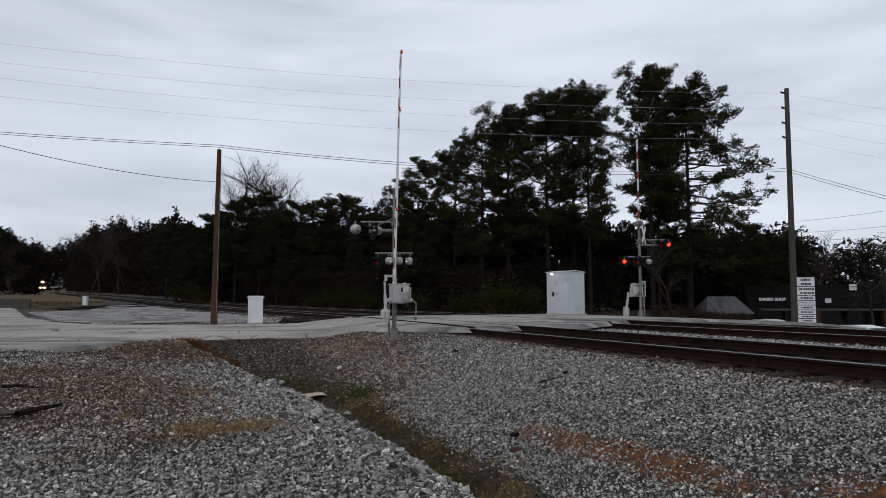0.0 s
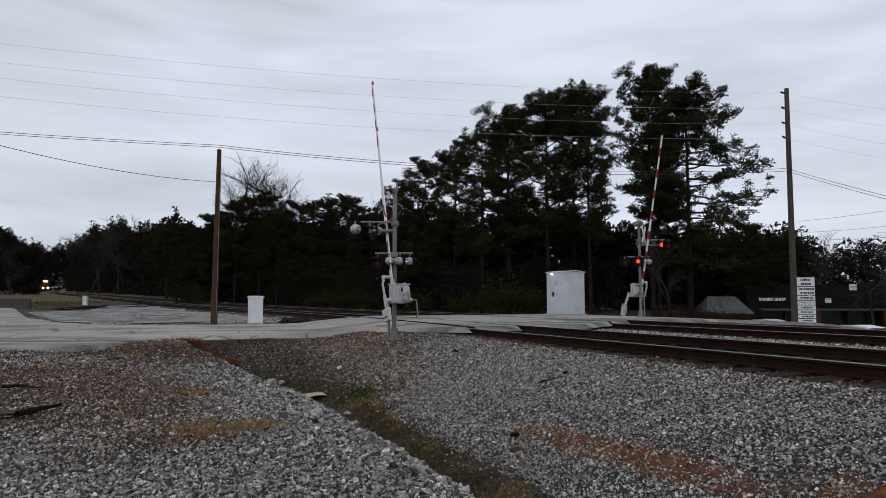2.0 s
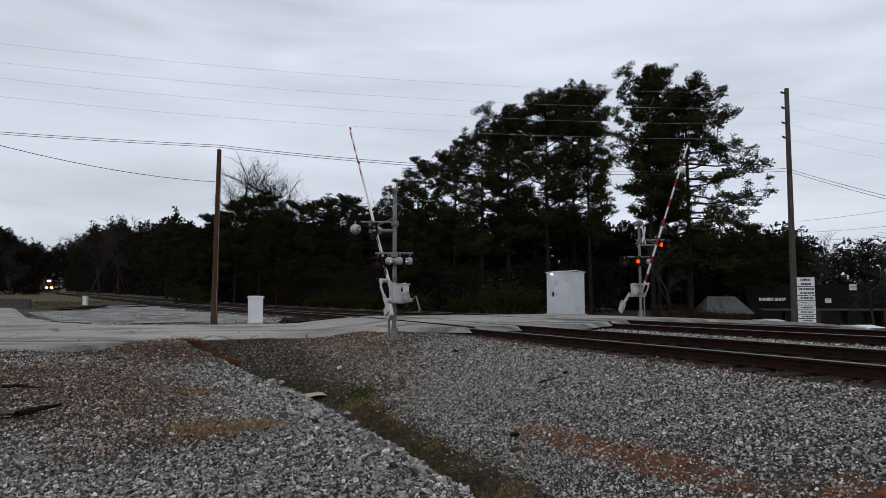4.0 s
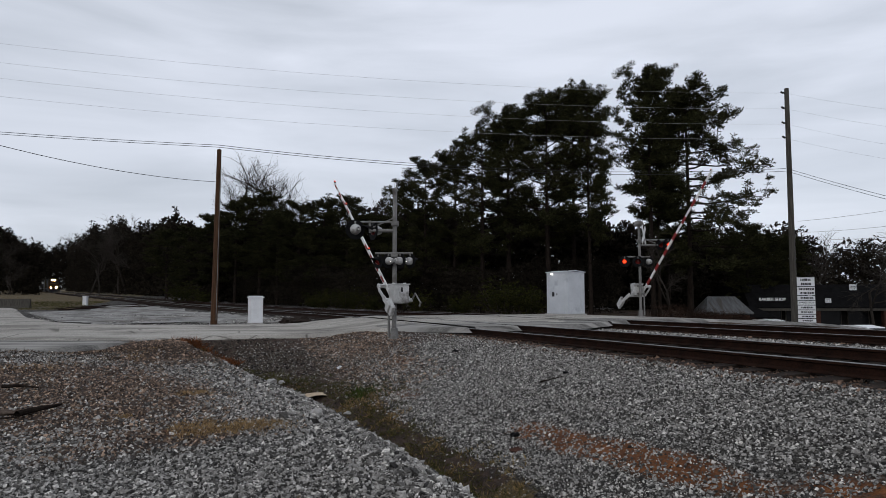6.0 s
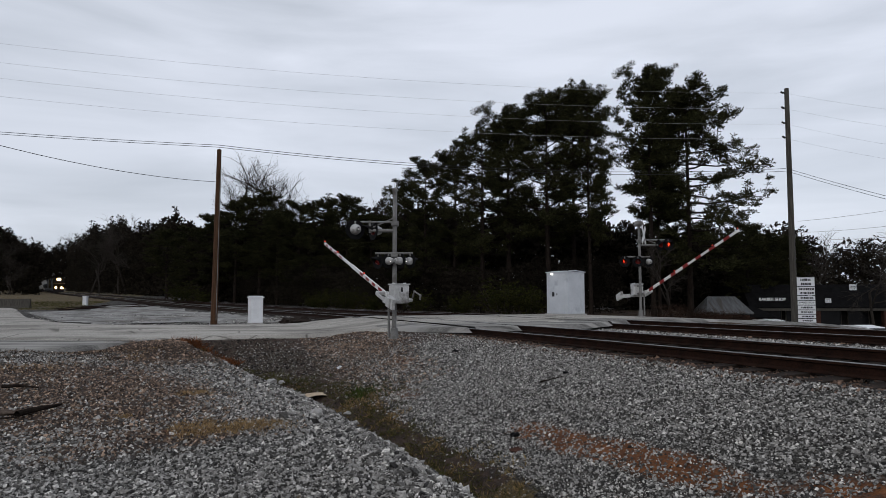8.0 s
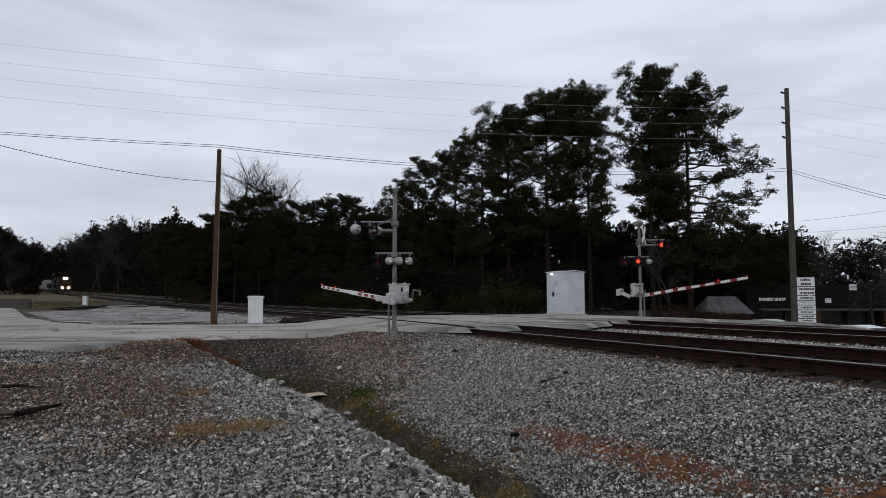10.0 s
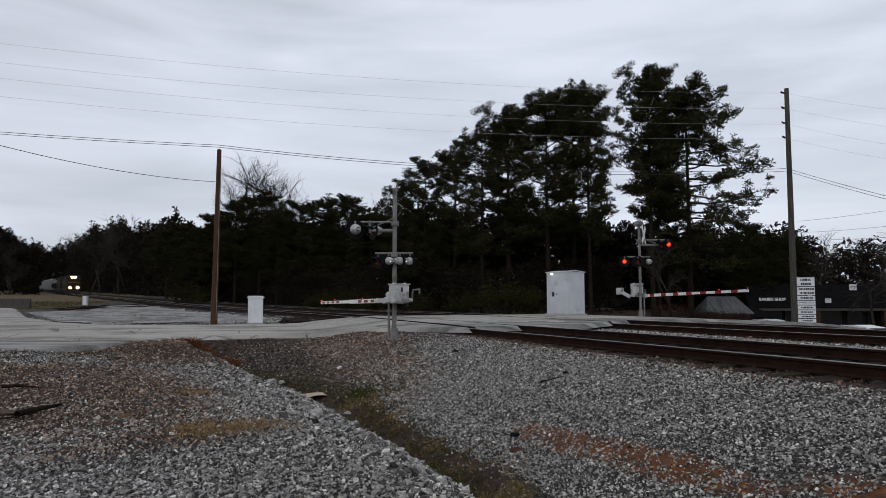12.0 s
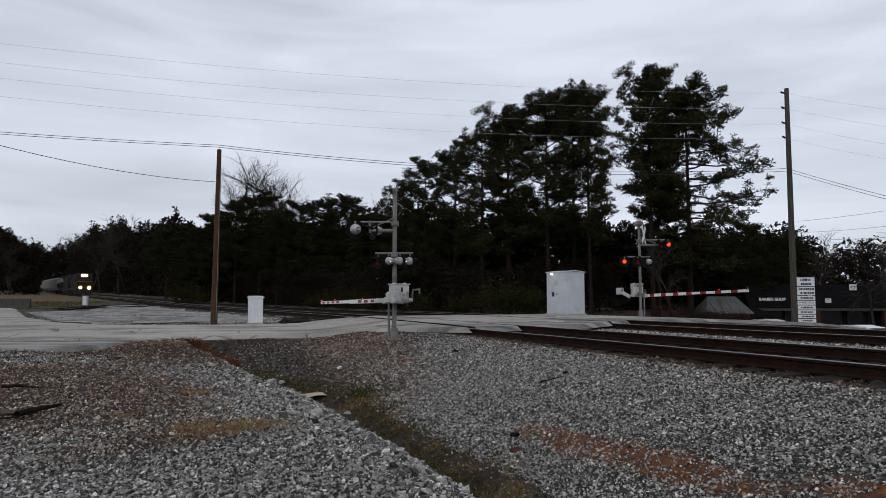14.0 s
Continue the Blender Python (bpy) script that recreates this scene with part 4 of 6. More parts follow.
def pine(seed, tall, bare, reach, label, fullness=1.0, limbs=34, skew=0.0):
    """A loblolly pine: a long bare trunk, level limbs that turn up at their ends, and tufts of needles in open layers."""
    rnd = np.random.default_rng(seed)
    top = thing("pine_tree", Matrix.Identity(4), label, "pine tree", "tall pines beyond the tracks")
    bend = rnd.normal(size=2) * 0.25
    trunk, arms, heads = [], [], []
    n = 12

    def axis(t):
        return Vector((bend[0] * math.sin(t * 2.6) , bend[1] * math.sin(t * 2.1 + 0.4), tall * t))

    r0 = 0.013 * tall + 0.03
    for i in range(n):
        a, b = i / n, (i + 1) / n
        trunk.append((axis(a) - Vector((0, 0, 0.3 if i == 0 else 0)), axis(b), r0 * (1 - 0.86 * a), r0 * (1 - 0.86 * b)))
    turn = rnd.uniform(0, 6.28)
    for i in range(limbs):
        t = bare + (0.985 - bare) * ((i + rnd.uniform(0, 0.8)) / limbs)
        f = (t - bare) / (1 - bare)
        turn += 2.4 + rnd.normal() * 0.35
        long = reach * (0.35 + 1.05 * math.sin(math.pi * min(1, 0.16 + 0.71 * f)) ** 0.9) * rnd.uniform(0.55, 1.12) * (1.0 if f < 0.93 else 0.7)
        long *= 1 + 1.3 * skew * (math.cos(turn) + 0.15) * (1 - f)
        rise = -0.10 + 0.55 * f + rnd.normal() * 0.10 - (0.16 + 0.1 * f if skew else 0)
        way = Vector((math.cos(turn), math.sin(turn), rise)).normalized()
        base = axis(t)
        twigs = []
        arms.append(twigs)
        p, r = base, 0.03 + 0.012 * long
        k = 4
        for j in range(k):
            q = p + way * (long / k)
            twigs.append((p, q, r * (1 - j / (k + 0.6)), r * (1 - (j + 1) / (k + 0.6))))
            if j >= 1 or f > 0.7:
                for _ in range(3):
                    side = Vector((rnd.normal(), rnd.normal(), rnd.normal() * 0.45 + 0.25)).normalized()
                    out = (way * 0.7 + side * 0.85).normalized()
                    reach2 = rnd.uniform(0.5, 1.15) * (0.5 + 0.16 * long)
                    e = q + out * reach2
                    twigs.append((q, e, r * 0.30, 0.008))
                    for _ in range(max(1, int(4.3 * fullness))):
                        heads.append(e + Vector(rnd.normal(size=3) * [0.19, 0.19, 0.13]))
                    for w in (0.5, 0.75):
                        heads.append(q.lerp(e, w) + Vector(rnd.normal(size=3) * 0.10))
            way = (way + Vector((rnd.normal() * 0.16, rnd.normal() * 0.16, (0.05 if skew else 0.10) + rnd.normal() * 0.08))).normalized()
            p = q
        heads += [p + Vector(rnd.normal(size=3) * 0.2) for _ in range(3)]
    for _ in range(14):
        heads.append(axis(0.985) + Vector(rnd.normal(size=3) * [0.45, 0.45, 0.5]))
    V, F = tubes(trunk, 10)
    mesh_ob("trunk", V, F, M_BARK, top, True)
    for bits in arms:
        V, F = tubes(bits, 4)
        mesh_ob("limb", V, F, M_BARK, top)
    V, F = needles(heads, 0.30, 15, rnd, 0.125)
    mesh_np("crown", V, F, M_NEEDLE, top, "dark green needle crown")
    return top


def bare_tree(seed, tall, spread, label, name="bare_tree", depth=5, group="bare winter trees"):
    """A leafless broadleaf tree, forked into fine twigs."""
    rnd = np.random.default_rng(seed)
    top = thing(name, Matrix.Identity(4), label, "tree", group)
    trunk, boughs = [], []

    def grow(p, way, long, r, level):
        if level == 1:
            boughs.append([])
        parts = 3
        for j in range(parts):
            way = (way + Vector(rnd.normal(size=3) * 0.13) + Vector((0, 0, 0.05))).normalized()
            q = p + way * (long / parts)
            (trunk if level < 1 else boughs[-1]).append((p, q, r * (1 - 0.2 * j / parts), r * (1 - 0.2 * (j + 1) / parts)))
            p = q
            if level < depth and (j > 0 or level > 0):
                for _ in range(1 if level < 2 else 2):
                    side = Vector(rnd.normal(size=3) * [1, 1, 0.5]).normalized()
                    grow(p, (way * 0.75 + side * spread).normalized(), long * rnd.uniform(0.5, 0.72), r * 0.55, level + 1)
                    if level > 3:
                        break

    grow(Vector((0, 0, -0.2)), Vector((0, 0, 1)), tall * 0.42, 0.011 * tall + 0.02, 0)
    grown = tall / max(b.z for bits in boughs for _, b, _, _ in bits)
    V, F = tubes([(a * grown, b * grown, ra, rb) for a, b, ra, rb in trunk], 8)
    mesh_ob("trunk", V, F, M_TWIG, top, True)
    for bits in boughs:
        V, F = tubes([(a * grown, b * grown, ra, rb) for a, b, ra, rb in bits], 3)
        mesh_ob("branch", V, F, M_TWIG, top)
    return top


def shrub(seed, wide, tall, label):
    rnd = np.random.default_rng(seed)
    top = thing("evergreen_shrub", Matrix.Identity(4), label, "shrub", "evergreen shrubs along the tracks")
    stems, heads = [], []
    for _ in range(30):
        w, r = rnd.uniform(0, 6.28), wide * math.sqrt(rnd.uniform(0, 1))
        h = tall * rnd.uniform(0.45, 1.0) * (1 - 0.45 * (r / wide) ** 2)
        e = Vector((r * math.cos(w), r * math.sin(w), h))
        stems.append((Vector((e.x * 0.3, e.y * 0.3, -0.2)), e, 0.03, 0.008))
        for k in range(16):
            heads.append(e * rnd.uniform(0.3, 1.0) + Vector(rnd.normal(size=3) * [0.35, 0.35, 0.3]))
    V, F = tubes(stems, 4)
    mesh_ob("stems", V, F, M_TWIG, top)
    V, F = tufts(heads, 0.20, 11, rnd, 0.3, 0.26)
    mesh_np("crown", V, F, M_SHRUB, top, "dull green leaf crown")
    return top


def plant(ob, x, y, z, turn, size=1.0, wide=1.0, used=[]):
    """Sets the first call's own tree, and copies it after that."""
    m = pose(x, y, z, 0, 0, turn) @ Matrix.Diagonal((size * wide, size * wide, size, 1))
    if ob.name in used:
        o = copy_thing(ob, pose(x, y, z, 0, 0, turn))
    else:
        used.append(ob.name)
        o = ob
        o.matrix_basis = pose(x, y, z, 0, 0, turn)
    o.scale = (size * wide, size * wide, size)
    return o


def land(x, y):
    return height(*unplan(x, y))


PINES = [pine(11, 18.0, 0.45, 2.3, "tall dark pine with open layered crown", 1.1, 40),
         pine(23, 18.0, 0.32, 3.3, "tall spreading pine with long level limbs", 1.0, 36),
         pine(37, 18.0, 0.34, 2.4, "tall pine with dense rounded dark crown", 1.15, 42),
         pine(41, 18.0, 0.24, 2.5, "full dark pine with branches low on its trunk", 1.05, 40),
         pine(53, 18.0, 0.27, 2.75, "tall pine with long limbs reaching out over open ground", 1.25, 54, 0.5)]
# place (x, y), height of the top, kind, breadth and turn of each pine of the stand beyond the tracks
TALL_PINES = [
    (16.4, 50.5, 19.2, 0, 0.84, 10),
    (19.7, 52, 18.3, 4, 1, 0),
    (18.2, 55, 15.5, 0, 0.7, 200),
    (11.7, 51.5, 18.0, 2, 0.66, 130),
    (8.7, 53, 17.9, 2, 1.0, 250),
    (11.7, 58, 19.6, 2, 0.85, 300),
    (5.7, 55, 17.4, 0, 1.05, 20),
    (3.3, 54, 15.2, 1, 0.95, 70),
    (0.9, 58, 14.6, 3, 0.85, 160),
    (-1.4, 58, 13.7, 3, 0.8, 45),
    (-3.6, 60, 12, 3, 0.85, 95),
    (-7.5, 66, 9.8, 2, 1, 15),
    (-10.4, 70, 12.2, 2, 1.05, 120),
    (-13.4, 72, 12.4, 3, 1, 260),
]
OUTER_PINES = [
    (-16.6, 76, 12.6, 3, 1, 40),
    (-22.6, 80, 14.2, 3, 1.15, 140),
    (-26.8, 84, 13.8, 2, 1.1, 310),
    (-31, 88, 12.9, 3, 1.1, 170),
    (-19.8, 78, 11.5, 2, 1, 280),
    (28.3, 60, 8.4, 3, 0.8, 0),
    (30.4, 62, 7.6, 3, 1, 60),
    (34.5, 64, 7.4, 2, 0.8, 75),
    (20.9, 60, 11.2, 1, 0.7, 115),
    (-36.9, 96, 12, 3, 1.2, 33),
    (-46.6, 110, 12.8, 2, 1.3, 200),
    (34.1, 66, 7.3, 3, 1, 25),
]


def plant_pines(stand):
    for x, y, peak, kind, wide, turn in stand:
        tall = peak - 0.7 - land(x, y)
        plant(PINES[kind], x, y, land(x, y) - 0.1, turn, tall / 18.0, wide * 18.0 / tall * (0.5 + 0.5 * tall / 18.0))


plant_pines(TALL_PINES)
plant_pines(OUTER_PINES)

SHRUBS = [shrub(5, 2.2, 3.4, "dense dull green evergreen shrub at the wood's edge"), shrub(6, 2.8, 4.2, "tall dull green evergreen shrub under the pines")]
for i, (x, y, size) in enumerate([(-11.5, 60, 0.75), (-8.6, 58, 0.65), (-6.2, 57, 0.6), (4.6, 49, 0.85), (6.4, 48.5, 0.8), (-2.2, 54, 0.6), (1.4, 51, 0.65), (-32, 80, 0.8), (-28, 76, 0.6)]):
    plant(SHRUBS[i % 2], x, y, land(x, y) - 0.1, i * 67 % 360, size)


def thicket(name, label, line, tall, deep, count, size, material, seed, blades=7, width=0.22):
    """A belt of undergrowth and far crowns too thick to count, along a line of places, as high as tall says at each."""
    rnd = np.random.default_rng(seed)
    line = np.array(line, dtype=float)
    t = rnd.uniform(0, len(line) - 1, count)
    i = np.minimum(t.astype(int), len(line) - 2)
    f = (t - i)[:, None]
    p = line[i] * (1 - f) + line[i + 1] * f
    ts = np.array(tall, dtype=float)
    h = ts[i] * (1 - f[:, 0]) + ts[i + 1] * f[:, 0]
    away = p / np.linalg.norm(p, axis=1, keepdims=True)
    back = rnd.uniform(0, 1, (count, 1)) * deep
    q = p + away * back + rnd.normal(size=(count, 2)) * 0.5
    lumps = np.array([0.80 + 0.26 * noise.noise((a * 0.16, b * 0.16, seed)) + 0.20 * noise.noise((a * 0.5, b * 0.5, seed)) for a, b in q])
    z = h * lumps * rnd.uniform(0, 1, count) ** 0.75
    g = np.array([land(a, b) for a, b in line])
    gz = g[i] * (1 - f[:, 0]) + g[i + 1] * f[:, 0]
    C = np.column_stack([q, z + gz])
    V, F = needles(C, size, blades, rnd, width)
    return tagged(mesh_np(name, V, F, material), label, "woodland", kind="stuff")


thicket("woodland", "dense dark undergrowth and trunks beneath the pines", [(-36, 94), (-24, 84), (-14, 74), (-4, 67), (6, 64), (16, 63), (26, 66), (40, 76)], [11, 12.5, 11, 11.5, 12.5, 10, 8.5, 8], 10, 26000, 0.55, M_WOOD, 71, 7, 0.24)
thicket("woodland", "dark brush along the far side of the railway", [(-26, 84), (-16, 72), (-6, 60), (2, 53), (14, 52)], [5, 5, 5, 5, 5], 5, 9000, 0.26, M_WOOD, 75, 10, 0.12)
thicket("brush", "bare reddish-brown brush in front of the small house", [(15, 45), (19, 47), (23, 50), (27, 52.5)], [2.6, 2.2, 2.0, 1.6], 3, 2500, 0.34, M_BRUSH, 78, 8, 0.03)
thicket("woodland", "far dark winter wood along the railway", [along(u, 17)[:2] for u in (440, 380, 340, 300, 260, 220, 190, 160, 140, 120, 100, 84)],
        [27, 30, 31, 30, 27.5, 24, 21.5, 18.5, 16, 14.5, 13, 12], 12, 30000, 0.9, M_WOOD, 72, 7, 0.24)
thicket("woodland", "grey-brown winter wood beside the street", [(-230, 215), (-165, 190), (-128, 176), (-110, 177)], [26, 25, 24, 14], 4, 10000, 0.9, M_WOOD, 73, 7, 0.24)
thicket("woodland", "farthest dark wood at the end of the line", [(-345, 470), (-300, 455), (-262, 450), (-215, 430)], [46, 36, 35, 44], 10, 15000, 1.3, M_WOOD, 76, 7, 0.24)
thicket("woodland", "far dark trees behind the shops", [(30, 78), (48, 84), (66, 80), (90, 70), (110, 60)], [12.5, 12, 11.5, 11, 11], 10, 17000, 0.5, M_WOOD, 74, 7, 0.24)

BARE = [bare_tree(3, 12, 0.75, "leafless grey-brown tree with fine twigs"), bare_tree(8, 12, 0.6, "tall leafless tree with upright branches"), bare_tree(13, 9, 0.9, "small spreading leafless tree")]
WOOD_TREES = [(-22.9, 90.0, 21.6, 1), (-23.3, 91.0, 21.4, 0), (-22.0, 90.5, 20.6, 0), (-23.9, 90.2, 19.6, 1), (-21.5, 91.4, 18.8, 1), (-97.0, 199.8, 24.7, 1), (-96.8, 203.0, 25.5, 1), (-102.2, 205.2, 23.5, 0), (-113.6, 215.0, 22.6, 1), (-90.9, 194.4, 22.9, 0), (-61.8, 151.2, 17.7, 1), (-124.5, 230.0, 23.2, 0), (-109.4, 216.0, 23.9, 1), (-118.0, 174.0, 15.0, 0), (-122.0, 175.0, 18.0, 0)]
EDGE_TREES = [(-128, 177, 19, 1), (-134, 178, 20, 0), (-114, 172, 11, 0), (-112, 170, 9, 0), (-8, 74, 13.2, 1), (-6.5, 75, 14, 1), (-5.6, 72, 12.6, 0), (36, 54, 9.44, 2), (39.5, 56, 9.2, 2), (42, 60, 9.676, 2), (46, 63, 9.44, 0), (33.4, 58, 10.03, 1), (50, 66, 10.148, 0), (17.4, 49, 8.4, 1)]
for i, (x, y, tall, kind) in enumerate(WOOD_TREES + EDGE_TREES):
    plant(BARE[kind], x, y, land(x, y) - 0.1, i * 77 % 360, tall / (12 if kind < 2 else 9))


# ---- overhead wires ----
for z1, z0, z2 in ((11.36, 11.60, 8.1), (10.53, 10.78, 7.33), (9.72, 10.12, 6.5), (8.95, 9.35, 5.9)):
    wire("line_wire", (17.6, 33.0, z1), (-21.7, 26.0, z0), 0.62, 0.0038, M_WIRE, "thin grey overhead line wire across the sky")
    wire("line_wire", (17.8, 33.0, z1), (21.1, 26.0, z2), 0.12, 0.0036, M_WIRE, "thin grey overhead line wire beyond the pole")
for dz in (0.0, 0.14):
    wire("telephone_cable", (17.65, 33.0, 7.26 + dz), (-9.06, 25.8, 6.80 + dz * 0.6), 0.55, 0.011, M_CABLE, "black telephone cable strung between wooden poles")
    wire("telephone_cable", (-9.06, 25.8, 6.80 + dz * 0.6), (-19.9, 24.0, 7.12 + dz * 0.6), 0.05, 0.010, M_CABLE, "black telephone cable strung past the road")
    wire("telephone_cable", (17.7, 33.0, 7.26 + dz), (20.05, 25.0, 3.85 + dz), 0.08, 0.010, M_CABLE, "black telephone cable falling beyond the pole")
wire("service_cable", (-9.1, 25.9, 5.40), (-14.4, 18.0, 5.52), 0.28, 0.010, M_CABLE, "black service cable hanging from the short pole")
for (z0, z1) in ((7.94, 8.6), (6.88, 7.1), (6.2, 6.0)):
    wire("line_wire", (33.0, 60.0, z0), (40.2, 50.0, z1), 0.2, 0.016, M_WIRE, "thin grey wire behind the shops")


# ---- the shops beyond the tracks ----
def lettering(text, size, material, parent, m, name="lettering", label="", thick=0.01):
    cu = bpy.data.curves.new(name, "FONT")
    cu.body, cu.size, cu.extrude, cu.align_x, cu.align_y = text, size, thick, "CENTER", "CENTER"
    tmp = new("tmp", cu)
    me = bpy.data.meshes.new_from_object(tmp.evaluated_get(bpy.context.evaluated_depsgraph_get()))
    bpy.data.objects.remove(tmp)
    bpy.data.curves.remove(cu)
    me.materials.clear()
    me.materials.append(material)
    ob = new(name, me)
    ob.matrix_basis = m
    if parent:
        ob.parent = parent
    return tagged(ob, label)


LOT = -2.5


def shop_building():
    top = thing("shop_building", pose(27.6, 58.0, LOT, 0, 0, -4), "long low dark shop building with mansard roof and brick piers", "shop building")
    wide, deep, eave = 30.0, 12.0, 2.2
    bm = fresh()
    box(bm, wide / 2, deep / 2 + 1.6, eave / 2 - 0.2, wide, deep, eave + 0.4)
    part("wall", bm, M_SIDING, top, "dark recessed shop front wall")
    bm = fresh()
    prof = [(-0.2, eave), (-0.2, eave + 0.35), (1.6, eave + 2.35), (1.9, eave + 2.35), (deep + 1.6, eave + 2.3), (deep + 1.6, eave)]
    a = [bm.verts.new((-0.4, y, z)) for y, z in prof]
    b = [bm.verts.new((wide + 0.4, y, z)) for y, z in prof]
    bm.faces.new(a)
    bm.faces.new(b[::-1])
    for i in range(6):
        bm.faces.new((a[i], b[i], b[(i + 1) % 6], a[(i + 1) % 6]))
    bmesh.ops.recalc_face_normals(bm, faces=bm.faces)
    part("roof", bm, M_ROOF, top, "dark shingle mansard roof")
    bm = fresh()
    box(bm, wide / 2, -0.24, eave + 0.1, wide + 0.8, 0.05, 0.22, bevel=0.01)
    part("fascia", bm, M_POLEGREY, top, "grey wooden fascia board")
    for i, x in enumerate((0.3, 5.4, 11.3, 17.0, 23.0, 29.5)):
        bm = fresh()
        box(bm, x, 0.1, eave / 2 - 0.2, 0.55, 0.45, eave + 0.4, bevel=0.01)
        part("pier", bm, M_BRICK, top, "dark red brick pier")
    for x in (1.2, 3.4, 6.4, 8.8, 12.4, 14.8, 18.2, 20.6):
        bm = fresh()
        box(bm, x + 0.95, 1.57, 1.35, 1.9, 0.06, 2.0, bevel=0.01)
        w = part("window", bm, M_POLEGREY, top)
        bm = fresh()
        box(bm, x + 0.95, 1.53, 1.35, 1.74, 0.03, 1.84)
        part("pane", bm, M_GLASS, w, "dark shop glass")
    return top


shop_building()
sign = lettering("BARBER SHOP", 0.36, M_SIGN, None, pose(28.95, 57.3, 0.70, 90, 0, -4), "shop_sign", "", 0.03)
tagged(sign, "white raised letters reading BARBER SHOP on dark roof edge", "sign")
for x, z, w, h in ((31.9, 1.1, 0.35, 0.4), (35.6, 1.75, 0.6, 0.5), (33.4, 0.6, 0.5, 0.36)):
    bm = fresh()
    y = 56.9 + (0.15 if z > 1.5 else 0) - (x - 28) * 0.07
    box(bm, 0, 0, 0, w, 0.05, h, bevel=0.008)
    board = part("sign_board", bm, M_WHITE)
    board.matrix_basis = pose(x, y, z, 0, 0, -4)
    tagged(board, "small white sign board fixed above the shop front", "sign board")
    for k in range(2):
        bm = fresh()
        box(bm, 0, -0.028, h * (0.18 - 0.3 * k), w * 0.7, 0.006, h * 0.12)
        part("lettering_bar", bm, M_INK, board)


def pylon_sign():
    top = thing("pylon_sign", pose(22.85, 41.0, LOT + 0.1, 0, 0, -6), "tall white pylon sign with stacked name panels by the shops", "pylon sign")
    bm = fresh()
    for sx in (-0.5, 0.5):
        box(bm, sx, 0.06, 2.2, 0.09, 0.12, 4.7, bevel=0.01)
    part("post", bm, M_POLEGREY, top)
    rows = [(0.60, 0), (0.56, 0), (0.30, 0), (0.30, 1), (0.30, 0), (0.27, 0), (0.27, 0), (0.27, 0), (0.27, 0)]
    z = 4.49
    rnd = random.Random(4)
    for high, word in rows:
        z -= high
        bm = fresh()
        box(bm, 0, 0, z + high / 2, 1.06, 0.07, high - 0.045, bevel=0.008)
        panel = part("panel", bm, M_WHITE, top, "white name panel")
        if word:
            lettering("BARBER SHOP", 0.145, M_INK, panel, pose(0, -0.038, z + high / 2, 90, 0, 0), "lettering", "black lettering", 0.002)
        else:
            lines = 2 if high > 0.4 else 1
            for k in range(lines):
                bm = fresh()
                wide = rnd.uniform(0.55, 0.9)
                lh = (high - 0.12) / lines
                x = -wide / 2
                zz = z + high / 2 + (lh * 0.55 if k == 0 else -lh * 0.55) * (lines - 1)
                while x < wide / 2:
                    w = rnd.uniform(0.05, 0.13)
                    box(bm, x + w / 2, -0.037, zz, w, 0.004, lh * rnd.uniform(0.5, 0.65))
                    x += w + 0.03
                part("lettering_bar", bm, M_INK, panel, "black lettering bar")
    return top


pylon_sign()


def hipped(bm, x, y, wide, deep, eave, ridge, run, thick=0.12):
    """A hipped roof with a thick eave, its ridge along x for a length of run."""
    c = [(x - wide / 2, y - deep / 2), (x + wide / 2, y - deep / 2), (x + wide / 2, y + deep / 2), (x - wide / 2, y + deep / 2)]
    lo = [bm.verts.new((px, py, eave - thick)) for px, py in c]
    up = [bm.verts.new((px, py, eave)) for px, py in c]
    r = [bm.verts.new((x - run / 2, y, ridge)), bm.verts.new((x + run / 2, y, ridge))]
    for i in range(4):
        k = (i + 1) % 4
        bm.faces.new((lo[i], lo[k], up[k], up[i]))
    bm.faces.new((up[0], up[1], r[1], r[0]))
    bm.faces.new((up[1], up[2], r[1]))
    bm.faces.new((up[2], up[3], r[0], r[1]))
    bm.faces.new((up[3], up[0], r[0]))
    bm.faces.new(lo[::-1])
    return bm


def metal_roof_house():
    top = thing("small_house", pose(23.9, 56.0, LOT, 0, 0, -8), "low brick house with pale metal hipped roof among trees", "house")
    bm = fresh()
    box(bm, 0, 0, 0.8, 3.2, 4.4, 2.2)
    part("wall", bm, M_BRICK, top)
    part("roof", hipped(fresh(), 0, 0, 3.7, 5.0, 2.1, 3.45, 2.3), M_TINROOF, top, "pale weathered metal roof")
    bm = fresh()
    box(bm, 2.6, 0.8, 0.7, 2.0, 3.0, 2.0)
    part("wall", bm, M_SIDING, top, "dark boarded side wing")
    part("roof", hipped(fresh(), 2.6, 0.8, 3.0, 3.8, 1.75, 2.6, 0.6), M_ROOF, top, "dark shingle roof of the side wing")
    bm = fresh()
    box(bm, 0.4, -2.23, 1.0, 0.8, 0.06, 1.1)
    w = part("window", bm, M_WHITE, top)
    bm = fresh()
    box(bm, 0.4, -2.26, 1.0, 0.68, 0.03, 0.98)
    part("pane", bm, M_GLASS, w)
    return top


metal_roof_house()


